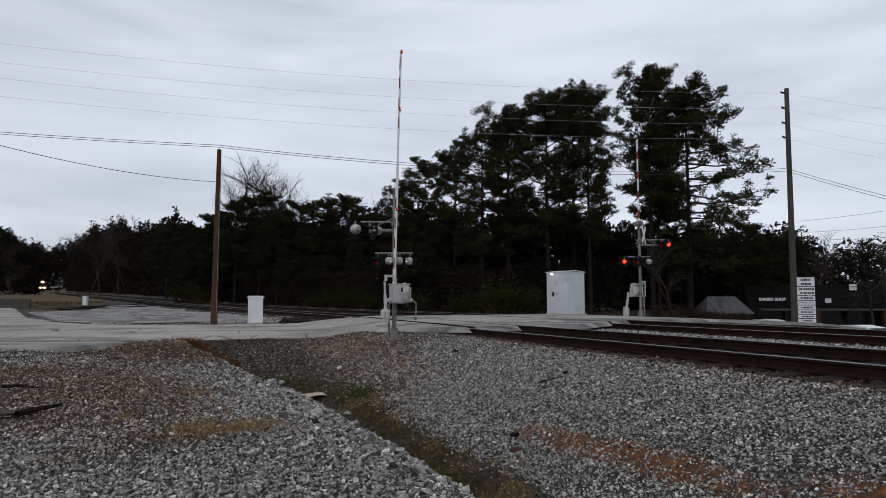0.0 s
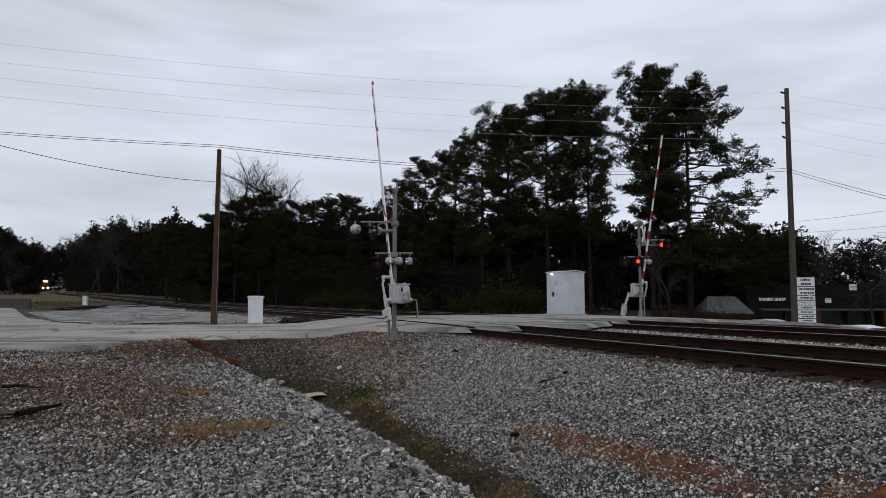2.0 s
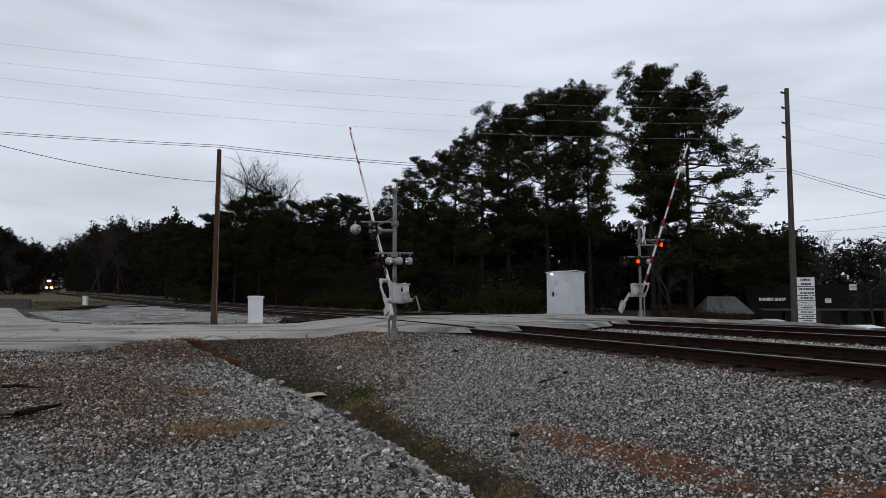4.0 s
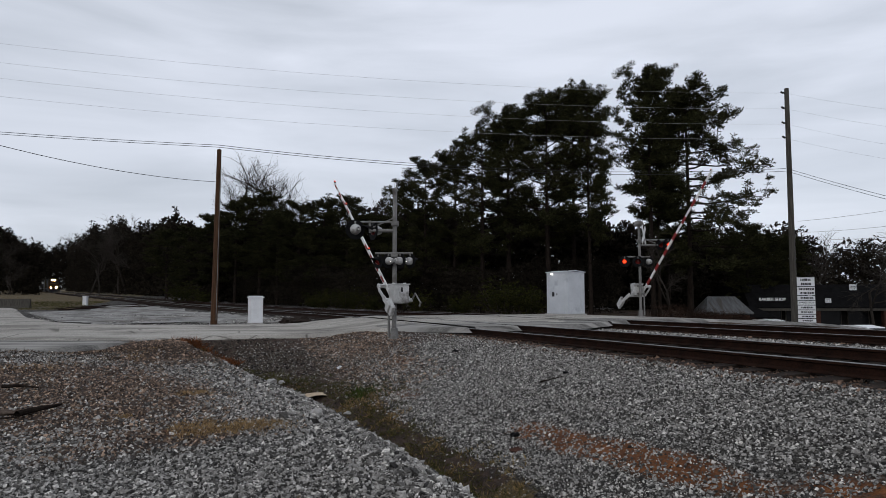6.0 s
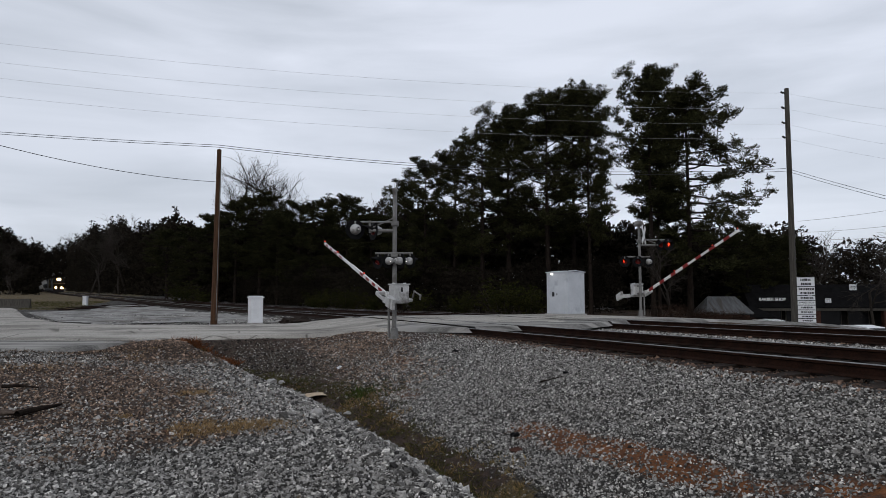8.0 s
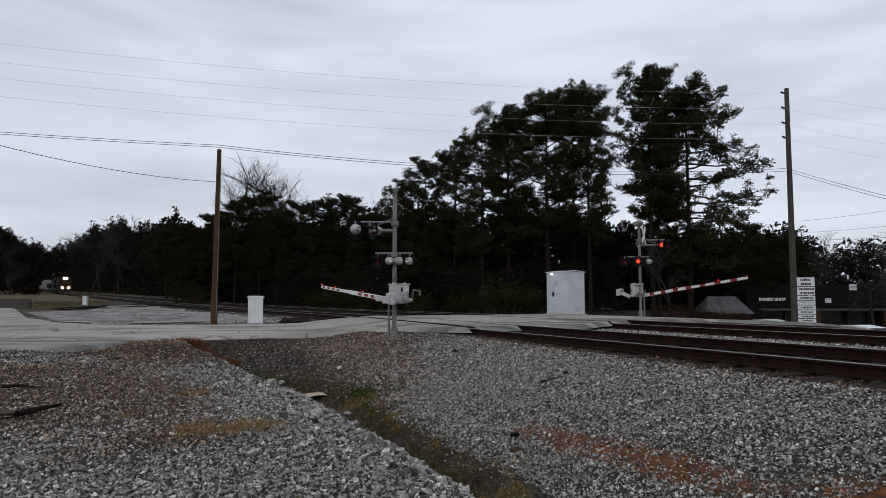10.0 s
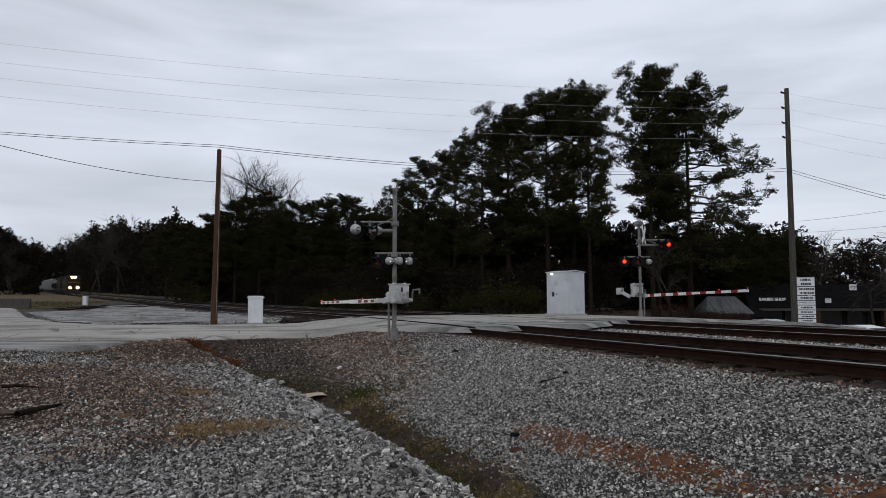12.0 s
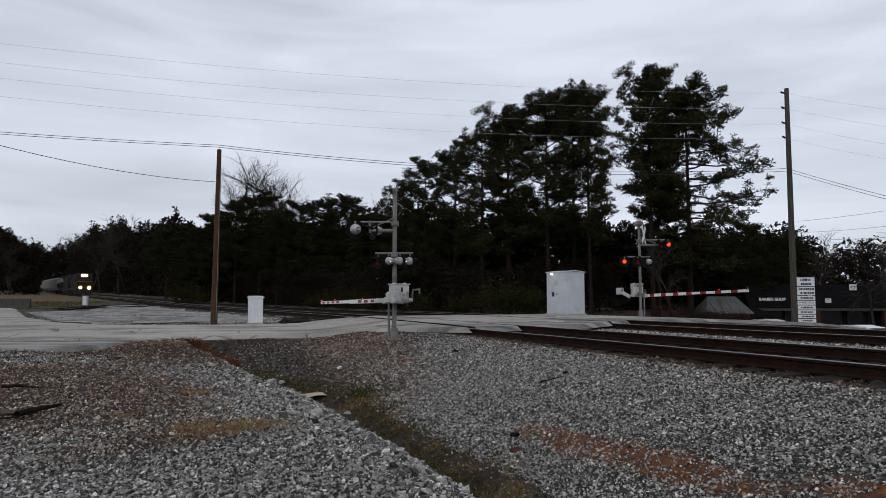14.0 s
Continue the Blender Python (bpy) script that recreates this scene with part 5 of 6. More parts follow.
def parked_car(x, y, turn, label):
    top = thing("parked_car", pose(x, y, LOT + 0.02, 0, 0, turn), label, "car", "parked cars")
    bm = fresh()
    low = [(-2.2, 0.35), (-2.25, 0.7), (-2.1, 0.95), (-1.2, 1.02), (1.0, 1.02), (2.0, 0.92), (2.25, 0.75), (2.25, 0.35)]
    hi = [(-2.0, 1.0), (-1.6, 1.48), (-0.6, 1.60), (0.5, 1.55), (1.25, 1.02)]
    for prof, half, inset in ((low, 0.9, 0.04), (hi, 0.82, 0.16)):
        a = [bm.verts.new((-(half - (inset if z > 1.2 or prof is low and z < 0.5 else 0)), yy, z)) for yy, z in prof]
        b = [bm.verts.new(((half - (inset if z > 1.2 or prof is low and z < 0.5 else 0)), yy, z)) for yy, z in prof]
        bm.faces.new(a)
        bm.faces.new(b[::-1])
        for i in range(len(prof)):
            k = (i + 1) % len(prof)
            bm.faces.new((a[i], b[i], b[k], a[k]))
    bmesh.ops.recalc_face_normals(bm, faces=bm.faces)
    body = part("body", bm, M_CARWHITE, top)
    bm = fresh()
    for a, b2, z0, z1 in ((-1.98, -1.68, 1.06, 1.42), (0.62, 1.18, 1.08, 1.50)):
        v = [bm.verts.new(p) for p in ((-0.70, a - (0.02 if a < 0 else -0.04), z0), (0.70, a - (0.02 if a < 0 else -0.04), z0))]
        lo, hi2 = (a, b2) if a < 0 else (b2, a)
        v = [(-0.72, lo, z0), (0.72, lo, z0), (0.64, hi2, z1), (-0.64, hi2, z1)]
        o = -0.03 if a < 0 else 0.03
        bm.faces.new([bm.verts.new((px, py + o, pz + 0.02)) for px, py, pz in v])
    for sx in (-1, 1):
        bm.faces.new([bm.verts.new(p) for p in ((sx * 0.83, -1.75, 1.06), (sx * 0.83, 1.1, 1.06), (sx * 0.69, 0.5, 1.47), (sx * 0.69, -1.5, 1.45))])
    part("window", bm, M_GLASS, body, "dark car glass")
    for sx in (-0.82, 0.82):
        for yy in (-1.4, 1.4):
            bm = fresh()
            lathe(bm, [(0, -0.1), (0.24, -0.1), (0.33, -0.09), (0.34, 0.0), (0.33, 0.09), (0.24, 0.1), (0, 0.1)], pose(sx, yy, 0.34, 0, 90, 0), 16)
            part("wheel", bm, M_TYRE, top, "black tyre")
    for sx in (-0.68, 0.68):
        bm = fresh()
        box(bm, sx, -2.22, 0.82, 0.26, 0.06, 0.18, bevel=0.02)
        part("tail_light", bm, M_LENS, body, "red tail light")
    return top


parked_car(26.3, 53.5, 12, "white parked estate car outside the barber shop")
parked_car(25.75, 41.0, 14, "white parked car outside the shops")
bm = fresh()
lathe(bm, [(0, 0), (0.045, 0.01), (0.06, 0.05), (0.045, 0.09), (0, 0.1)], n=12)
bulb = part("wall_lamp", bm, M_WHITELIT)
bulb.matrix_basis = pose(28.1, 57.1, -0.75)
tagged(bulb, "small lit white wall lamp on the shop front", "lamp")


# ---- far end of the street ----
def barrier():
    top = thing("road_barrier", pose(-39.8, 58.0, height(*unplan(-39.8, 58)) - 0.05, 0, 0, 4), "low dark grey weathered barrier beside the street", "barrier")
    bm = fresh()
    prof = [(-0.3, 0), (-0.3, 0.1), (-0.15, 0.35), (-0.1, 0.95), (0.1, 0.95), (0.15, 0.35), (0.3, 0.1), (0.3, 0)]
    for k in range(3):
        a = [bm.verts.new((-6.0 + 3 * k + 0.02, y, z)) for y, z in prof]
        b = [bm.verts.new((-3.0 + 3 * k - 0.02, y, z)) for y, z in prof]
        bm.faces.new(a)
        bm.faces.new(b[::-1])
        for i in range(8):
            bm.faces.new((a[i], a[(i + 1) % 8], b[(i + 1) % 8], b[i]))
    bmesh.ops.recalc_face_normals(bm, faces=bm.faces)
    part("wall", bm, M_POLEGREY, top)
    return top


barrier()
top = thing("marker_case", pose(-38.4, 70.0, height(*unplan(-38.4, 70)) - 0.05), "narrow white marker case on gravel", "marker case")
bm = fresh()
box(bm, 0, 0, 0.5, 0.42, 0.4, 1.0, bevel=0.02)
part("body", bm, M_WHITE, top)
bm = fresh()
box(bm, 0, 0, 1.02, 0.5, 0.48, 0.06, bevel=0.015)
part("lid", bm, M_WHITE, top)


def loose_rail(pts, label):
    P = []
    for p, q in zip(pts, pts[1:]):
        for i in range(8):
            x, y = p[0] + (q[0] - p[0]) * i / 8, p[1] + (q[1] - p[1]) * i / 8
            P.append(Vector((x, y, height(*unplan(x, y)) + 0.05)))
    V, F = pipe(P, [0.055] * len(P), 6)
    return tagged(mesh_ob("old_rail", V, F, M_RAIL), label, "rail", "old rails")


loose_rail([(-30.0, 76), (-31.0, 66), (-31.5, 58), (-31.0, 52)], "old dark rail lying across gravel by the street")
loose_rail([(-29.0, 78), (-33.0, 74), (-35.0, 68), (-34.0, 60), (-33, 55)], "bent old dark rail lying on gravel")
loose_rail([(-22.0, 72), (-26.0, 70), (-30.5, 64), (-33, 58)], "old dark rail of a lifted siding")


# ---- clutter near the ditch ----
def crumpled(name, x, y, lift, wide, deep, turn, material, label, category, seed):
    rnd = random.Random(seed)
    V, F = [], []
    nx, ny = 8, 5
    base = height(*unplan(x, y)) + lift
    for k in (0, 1):
        for i in range(nx):
            for j in range(ny):
                u, v = i / (nx - 1) - 0.5, j / (ny - 1) - 0.5
                V.append((u * wide + 0.03 * rnd.random() * (1 - k), v * deep, 0.012 * math.sin(u * 5) + 0.03 * noise.noise((u * 3, v * 3, seed)) - 0.008 * k))
    for k in (0, 1):
        o = k * nx * ny
        for i in range(nx - 1):
            for j in range(ny - 1):
                q = (o + i * ny + j, o + (i + 1) * ny + j, o + (i + 1) * ny + j + 1, o + i * ny + j + 1)
                F.append(q if k == 0 else q[::-1])
    ob = mesh_ob(name, V, F, material)
    ob.matrix_basis = pose(x, y, base, 6, -4, turn)
    return tagged(ob, label, category)


crumpled("cardboard_sheet", -2.45, 11.75, 0.10, 0.66, 0.30, 24, M_CARD, "damp torn cardboard sheet lying in the ditch", "cardboard", 3)


def lump(name, x, y, r, material, label, category, seed, flat=0.6):
    rnd = random.Random(seed)
    bm = fresh()
    bmesh.ops.create_icosphere(bm, subdivisions=2, radius=1)
    for v in bm.verts:
        v.co *= r * (0.85 + 0.5 * noise.noise(v.co * 1.7 + Vector((seed, 0, 0))))
        v.co.z *= flat
    ob = part(name, bm, material)
    ob.matrix_basis = pose(x, y, height(*unplan(x, y)) + r * flat * 0.55, 0, 0, rnd.uniform(0, 360))
    return tagged(ob, label, category)


lump("tar_lump", 0.86, 7.9, 0.065, M_BLACK, "black lump of tar lying on gravel", "lump", 5)
lump("debris_heap", -5.8, 26.6, 0.50, M_TIE, "dark heap of debris beside the tracks", "debris", 9, 0.5)
lump("debris_heap", -6.4, 26.9, 0.38, M_TIE, "dark heap of debris beside the tracks", "debris", 12, 0.5)


def stick(a, b, r, label, seed):
    rnd = random.Random(seed)
    pts = []
    for i in range(7):
        t = i / 6
        x, y = a[0] + (b[0] - a[0]) * t + rnd.uniform(-0.02, 0.02), a[1] + (b[1] - a[1]) * t + rnd.uniform(-0.02, 0.02)
        pts.append(Vector((x, y, height(*unplan(x, y)) + r + 0.03)))
    V, F = pipe(pts, [r * (1 - i * 0.1) for i in range(7)], 7)
    return tagged(mesh_ob("fallen_branch", V, F, M_BARK), label, "branch", "fallen branches")


def rotten_log(a, b, r, seed):
    """A broken rotten log: rough, hollowed and flattened, with a jagged end."""
    rnd = random.Random(seed)
    V, F = [], []
    n, rings = 12, 16
    a, b = Vector((*a, 0)), Vector((*b, 0))
    side = (b - a).normalized().cross(Vector((0, 0, 1)))
    for i in range(rings):
        t = i / (rings - 1)
        c = a.lerp(b, t)
        base = height(*unplan(c.x, c.y))
        girth = r * (0.75 + 0.5 * noise.noise((t * 5, seed, 0))) * (1 if t < 0.9 else 0.6)
        for j in range(n):
            w = 2 * math.pi * j / n
            k = girth * (1 + 0.95 * noise.noise((math.cos(w) * 2.2, math.sin(w) * 2.2, t * 14 + seed)))
            V.append(c + side * (k * 1.5 * math.cos(w)) + Vector((0, 0, base + 0.35 * r + 0.50 * k * math.sin(w) + rnd.uniform(-0.006, 0.006))))
    for i in range(rings - 1):
        for j in range(n):
            k = (j + 1) % n
            F.append((i * n + j, i * n + k, (i + 1) * n + k, (i + 1) * n + j))
    F += [tuple(range(n))[::-1], tuple(range((rings - 1) * n, rings * n))]
    ob = mesh_ob("rotten_log", V, F, M_ROTTEN)
    return tagged(ob, "dark crumbling rotten log lying on worn earth", "log")


rotten_log((-6.9, 8.72), (-5.25, 8.5), 0.075, 4)
stick((-5.35, 8.25), (-5.05, 8.75), 0.045, "grey splintered stub beside the rotten log", 2)
stick((-6.4, 8.2), (-5.3, 8.22), 0.022, "pale peeled stick beside the rotten log", 7)
stick((1.40, 9.45), (1.74, 9.42), 0.012, "thin dark stick lying on gravel", 3)
stick((-6.6, 9.9), (-6.0, 9.8), 0.03, "short dark stick lying on worn earth", 4)


def clumps(name, label, places, tall, material, seed, per=26, spread=0.16):
    rnd = np.random.default_rng(seed)
    C = []
    for x, y, r in places:
        for _ in range(int(per * r)):
            a, b = x + rnd.normal() * spread * r, y + rnd.normal() * spread * r
            C.append((a, b, height(*unplan(a, b)) - 0.01))
    V, F = tufts(C, tall, 9, rnd, 0.0, 0.045)
    return tagged(mesh_np(name, V, F, material), label, "grass", kind="stuff")


def at_plan(rows):
    return [(*plan(s, d), r) for s, d, r in rows]


clumps("green_grass", "small bright green grass clump in the ditch", at_plan([(11.2, 3.05, 1.2), (11.0, 2.9, 0.8)]), 0.13, M_GREEN, 31)
clumps("olive_grass", "clumps of dull olive grass along the ditch", at_plan([(10.6, 2.75, 1.2), (10.0, 2.8, 1.2), (9.5, 2.75, 1.0), (8.9, 2.85, 0.8), (7.9, 2.8, 1.0), (7.2, 2.9, 1.2), (6.6, 2.9, 1.4),
       (6.1, 3.0, 1.6), (5.4, 0.9, 0.6)]), 0.09, M_GRASS, 32)
clumps("dead_straw", "strip of tan dead straw on the gravel lot", at_plan([(8.05, 1.05, 1.1), (8.1, 0.85, 1.3), (8.15, 0.62, 1.4), (8.15, 0.4, 1.3), (8.2, 0.15, 1.2), (8.45, 0.1, 1.0), (8.55, 0.3, 0.8), (10.7, 0.35, 0.9), (10.6, 0.1, 0.7), (9.3, -0.6, 0.5)]), 0.07, M_STRAW, 35, 60, 0.12)
clumps("dead_straw", "tan dead straw by the crumbled road edge", at_plan([(13.7, -2.6, 1.3), (13.8, -2.1, 1.2), (13.6, -3.2, 1.0), (14.8, -0.9, 1.0), (15.4, -0.6, 0.9)]), 0.07, M_STRAW, 36, 26, 0.2)
clumps("dead_weeds", "dark dead weeds on the bank below the road", [(*plan(13.2 + 3.8 * i / 60 + 0.6 * math.sin(i * 2.3), 1.9 + 1.6 * abs(math.sin(i * 1.7)) - 0.25 * (i / 15)), 1.0) for i in range(60)], 0.07, M_WEED, 33, 9, 0.25)
clumps("dead_weeds", "brown dead weeds at the edge of the lot", [(*plan(14.3 + 1.4 * abs(math.sin(i * 1.3)), -3.6 + 4.2 * i / 40), 1.0) for i in range(40)], 0.07, M_WEED, 34, 14, 0.2)
clumps("dead_straw", "rust-brown dead straw down the ditch bank", at_plan([(17.8 - 0.2 * i, 0.28 + 0.09 * i + 0.05 * math.sin(i * 2.1), 1.0) for i in range(10)]), 0.17, M_RUSTSTRAW, 37, 55, 0.13)
clumps("olive_grass", "dull olive moss and grass on the ditch floor", at_plan([(15.2 - 0.32 * i, 1.05 + 0.15 * i + 0.15 * math.sin(i * 1.9), 1.2) for i in range(15)] + [(10.2 - 0.45 * i, 2.8 + 0.12 * math.sin(i * 1.9), 1.0) for i in range(11)]), 0.085, M_OLIVE, 38, 55, 0.2)
clumps("dead_straw", "tan straw caught on the ditch floor", at_plan([(10.9, 2.75, 1.1), (10.7, 2.95, 0.9), (10.2, 3.0, 1.0), (9.4, 3.0, 0.8), (12.6, 2.1, 0.8)]), 0.08, M_STRAW, 39, 34, 0.14)
for k, (s, d, r) in enumerate([(10.4, 2.55, 0.07), (9.7, 2.5, 0.06), (13.6, 1.6, 0.09), (13.9, 1.45, 0.08), (13.2, 1.9, 0.07), (11.9, 1.55, 0.11), (12.3, 1.2, 0.08), (8.6, 1.7, 0.09)]):
    x, y = plan(s, d)
    lump("pale_rock", x, y, r, M_CONCRETE, "pale rounded rock lying by the ditch", "rock", 20 + k, 0.7)
crumpled("paper_scrap", *plan(13.4, 3.1), 0.03, 0.11, 0.07, 70, M_WHITE, "scrap of white paper on the bank", "litter", 8)
lump("clay_lump", *plan(6.6, 3.55), 0.09, M_BRICK, "flat reddish lump of clay on gravel", "lump", 15, 0.35)
lump("tar_lump", *plan(12.2, 5.2), 0.07, M_BLACK, "black lump of tar near the sleepers", "lump", 16)
lump("tar_lump", *plan(8.3, 5.3), 0.05, M_BLACK, "small black lump of tar on gravel", "lump", 17)


# ---- loose stones and grass over the ground ----
def chip():
    """The corners and faces of a stone before it is broken."""
    v = np.array([(1, 0, 0), (-1, 0, 0), (0, 1, 0), (0, -1, 0), (0, 0, 1), (0, 0, -1)], dtype=float) * 1.08
    f = np.array([(0, 2, 4), (2, 1, 4), (1, 3, 4), (3, 0, 4), (2, 0, 5), (1, 2, 5), (3, 1, 5), (0, 3, 5)])
    return v, f


def lot_lift(x, y):
    """How far a stone of unit size sits out of the ground: uneven, so that some stand proud and some are sunk."""
    return 0.15 + 0.55 * noise.noise((x * 9.0, y * 9.0, 2.0))


def stones(name, label, s0, s1, d0, d1, per_m2, size, seed, keep, material=None):
    """Broken stones, each of its own shape, thrown over a stretch of the plan."""
    rnd = np.random.default_rng(seed)
    n = int((s1 - s0) * (d1 - d0) * per_m2)
    S, Dd = rnd.uniform(s0, s1, n), rnd.uniform(d0, d1, n)
    R = rnd.lognormal(math.log(size), 0.26, n).clip(size * 0.5, size * 2.0)
    P, Q = [], []
    for s, d, r, lot in zip(S, Dd, R, rnd.uniform(0, 1, n)):
        if lot > keep(s, d):
            continue
        x, y = plan(s, d)
        if y < 4.8:
            continue
        P.append((x, y, height(s, d) + r * lot_lift(x, y)))
        Q.append(r)
    P, Q = np.array(P), np.array(Q)
    n = len(P)
    v, f = chip()
    W = v[None] * (1 + rnd.uniform(-0.35, 0.35, (n, 6, 3))) + rnd.uniform(-0.38, 0.38, (n, 6, 3))
    W = W * (rnd.uniform(0.5, 1.35, (n, 1, 3))) * Q[:, None, None]
    a = rnd.normal(size=(n, 4))
    a /= np.linalg.norm(a, axis=1, keepdims=True)
    w, x, y, z = a.T
    M = np.stack([1 - 2 * (y * y + z * z), 2 * (x * y - z * w), 2 * (x * z + y * w), 2 * (x * y + z * w), 1 - 2 * (x * x + z * z), 2 * (y * z - x * w),
                  2 * (x * z - y * w), 2 * (y * z + x * w), 1 - 2 * (x * x + y * y)], axis=1).reshape(n, 3, 3)
    W = np.einsum("nij,nkj->nki", M, W) * np.array([1.0, 1.0, 0.92]) + P[:, None, :]
    F = (np.arange(n)[:, None, None] * 6 + f[None]).reshape(-1, 3)
    return tagged(mesh_np(name, W.reshape(-1, 3), F, material or M_STONE), label, "gravel", kind="stuff")


def on_lot(s, d):
    at, _ = ditch(s)
    if d > at - 0.25:
        return 0
    so, cl, gr = cover(s, d)
    return max(0.12, 1 - 1.0 * so - 0.8 * gr - 0.6 * cl)


def on_bed(s, d):
    at, _ = ditch(s)
    if d < at + 0.3:
        return 0.06
    so, cl, gr = cover(s, d)
    return max(0.2, 1 - 0.95 * so - 0.72 * cl - 0.8 * gr) * (1 - 0.6 * ease(d, 6.1, 6.2))


def off_road(s, d):
    return s < road_edges(d)[0] - 0.15


stones("loose_gravel", "loose grey broken stones on the lot", 4.6, 10.5, -2.8, 2.9, 1900, 0.0155, 1, on_lot)
stones("loose_gravel", "loose grey stones scattered on worn earth", 10.5, 15.5, -4.2, 2.0, 720, 0.017, 2, on_lot)
stones("loose_gravel", "earth-stained stones pressed into the worn lot", 7.6, 15.2, -4.0, 1.6, 420, 0.016, 12, lambda s, d: 0.2 + cover(s, d)[0] if ditch(s)[0] - d > 0.5 else 0, M_BROWNSTONE)
stones("loose_gravel", "band of clean pale stones along the old paving", 14.0, 15.3, -9, -2.2, 420, 0.019, 16, lambda s, d: 1 - ease(abs(s - 14.7), 0.25, 0.6))
stones("loose_gravel", "crumbled earthy stones along the road edge", 15.3, 18.6, -3.6, 5.4, 380, 0.017, 17, lambda s, d: 0.9 if off_road(s, d) and not 0.3 < d < 3.0 else 0, M_BROWNSTONE)
stones("heaped_rock", "larger grey broken rock heaped along the ditch edge", 4.6, 13.0, 0.0, 2.9, 170, 0.030, 11, lambda s, d: 1 - ease(ditch(s)[0] - d, 1.1, 1.7) if 0.2 < ditch(s)[0] - d < 1.7 else 0)
stones("ballast", "grey broken ballast stones on the bed's shoulder", 3.2, 10.5, 2.9, 6.2, 2700, 0.0122, 3, on_bed)
stones("ballast", "grey broken ballast stones near the crossing", 10.5, 17.6, 0.9, 6.2, 1150, 0.0150, 4, lambda s, d: on_bed(s, d) if off_road(s, d) else 0)
stones("ballast", "dark stones in the hollow below the road", 12.6, 17.9, -0.2, 4.0, 520, 0.018, 15, lambda s, d: (1 - ease(d - ditch(s)[0], 0.9, 2.6)) * ease(s, 12.6, 14.5) if d > ditch(s)[0] - 0.3 and off_road(s, d) else 0, M_DARKSTONE)
stones("ballast", "brown stained gravel on the bank below the gate", 10.6, 16.6, 2.6, 5.4, 420, 0.016, 13, lambda s, d: 1 - ease(abs(d - 3.7 - 0.1 * (s - 13)), 0.5, 1.3) if off_road(s, d) else 0, M_BROWNSTONE)
stones("ballast", "grey broken ballast stones between the tracks", 3.0, 16.0, 8.85, 11.6, 420, 0.020, 6, off_road)
stones("ballast", "rust-stained ballast stones around the sleepers", 3.0, 15.5, 5.95, 8.75, 330, 0.018, 7, lambda s, d: 0.85 if off_road(s, d) else 0, M_RUSTSTONE)
stones("ballast", "rust-stained ballast stones around the far sleepers", 6.0, 17.0, 11.7, 14.4, 130, 0.022, 14, lambda s, d: 0.85 if off_road(s, d) else 0, M_RUSTSTONE)
stones("ballast", "grey gravel around the signal case", 26.8, 36, -3, 5.5, 190, 0.021, 8, lambda s, d: 0.9 if s > road_edges(d)[1] + 0.1 else 0)
stones("ballast", "pale gravel between the street and the tracks", 36, 50, -8, 4.6, 80, 0.024, 9, lambda s, d: 0.9 if s > road_edges(d)[1] + 0.1 else 0)


def grass(name, label, s0, s1, d0, d1, per_m2, tall, seed, material):
    rnd = np.random.default_rng(seed)
    n = int((s1 - s0) * (d1 - d0) * per_m2)
    C = []
    for s, d, lot in zip(rnd.uniform(s0, s1, n), rnd.uniform(d0, d1, n), rnd.uniform(0.25, 1, n)):
        if cover(s, d)[2] > lot:
            x, y = plan(s, d)
            C.append((x, y, height(s, d)))
    V, F = tufts(C, tall, 9, rnd, 0.0, 0.05)
    return tagged(mesh_np(name, V, F, material), label, "grass", kind="stuff")


grass("dry_grass", "tufts of dry yellow-green grass along the ditch", 4.5, 13.0, 1.6, 3.9, 150, 0.08, 5, M_GRASS)
grass("dry_grass", "dry yellow-green grass by the far street", 56, 100, -20, -6, 9, 0.16, 6, M_OLIVE)


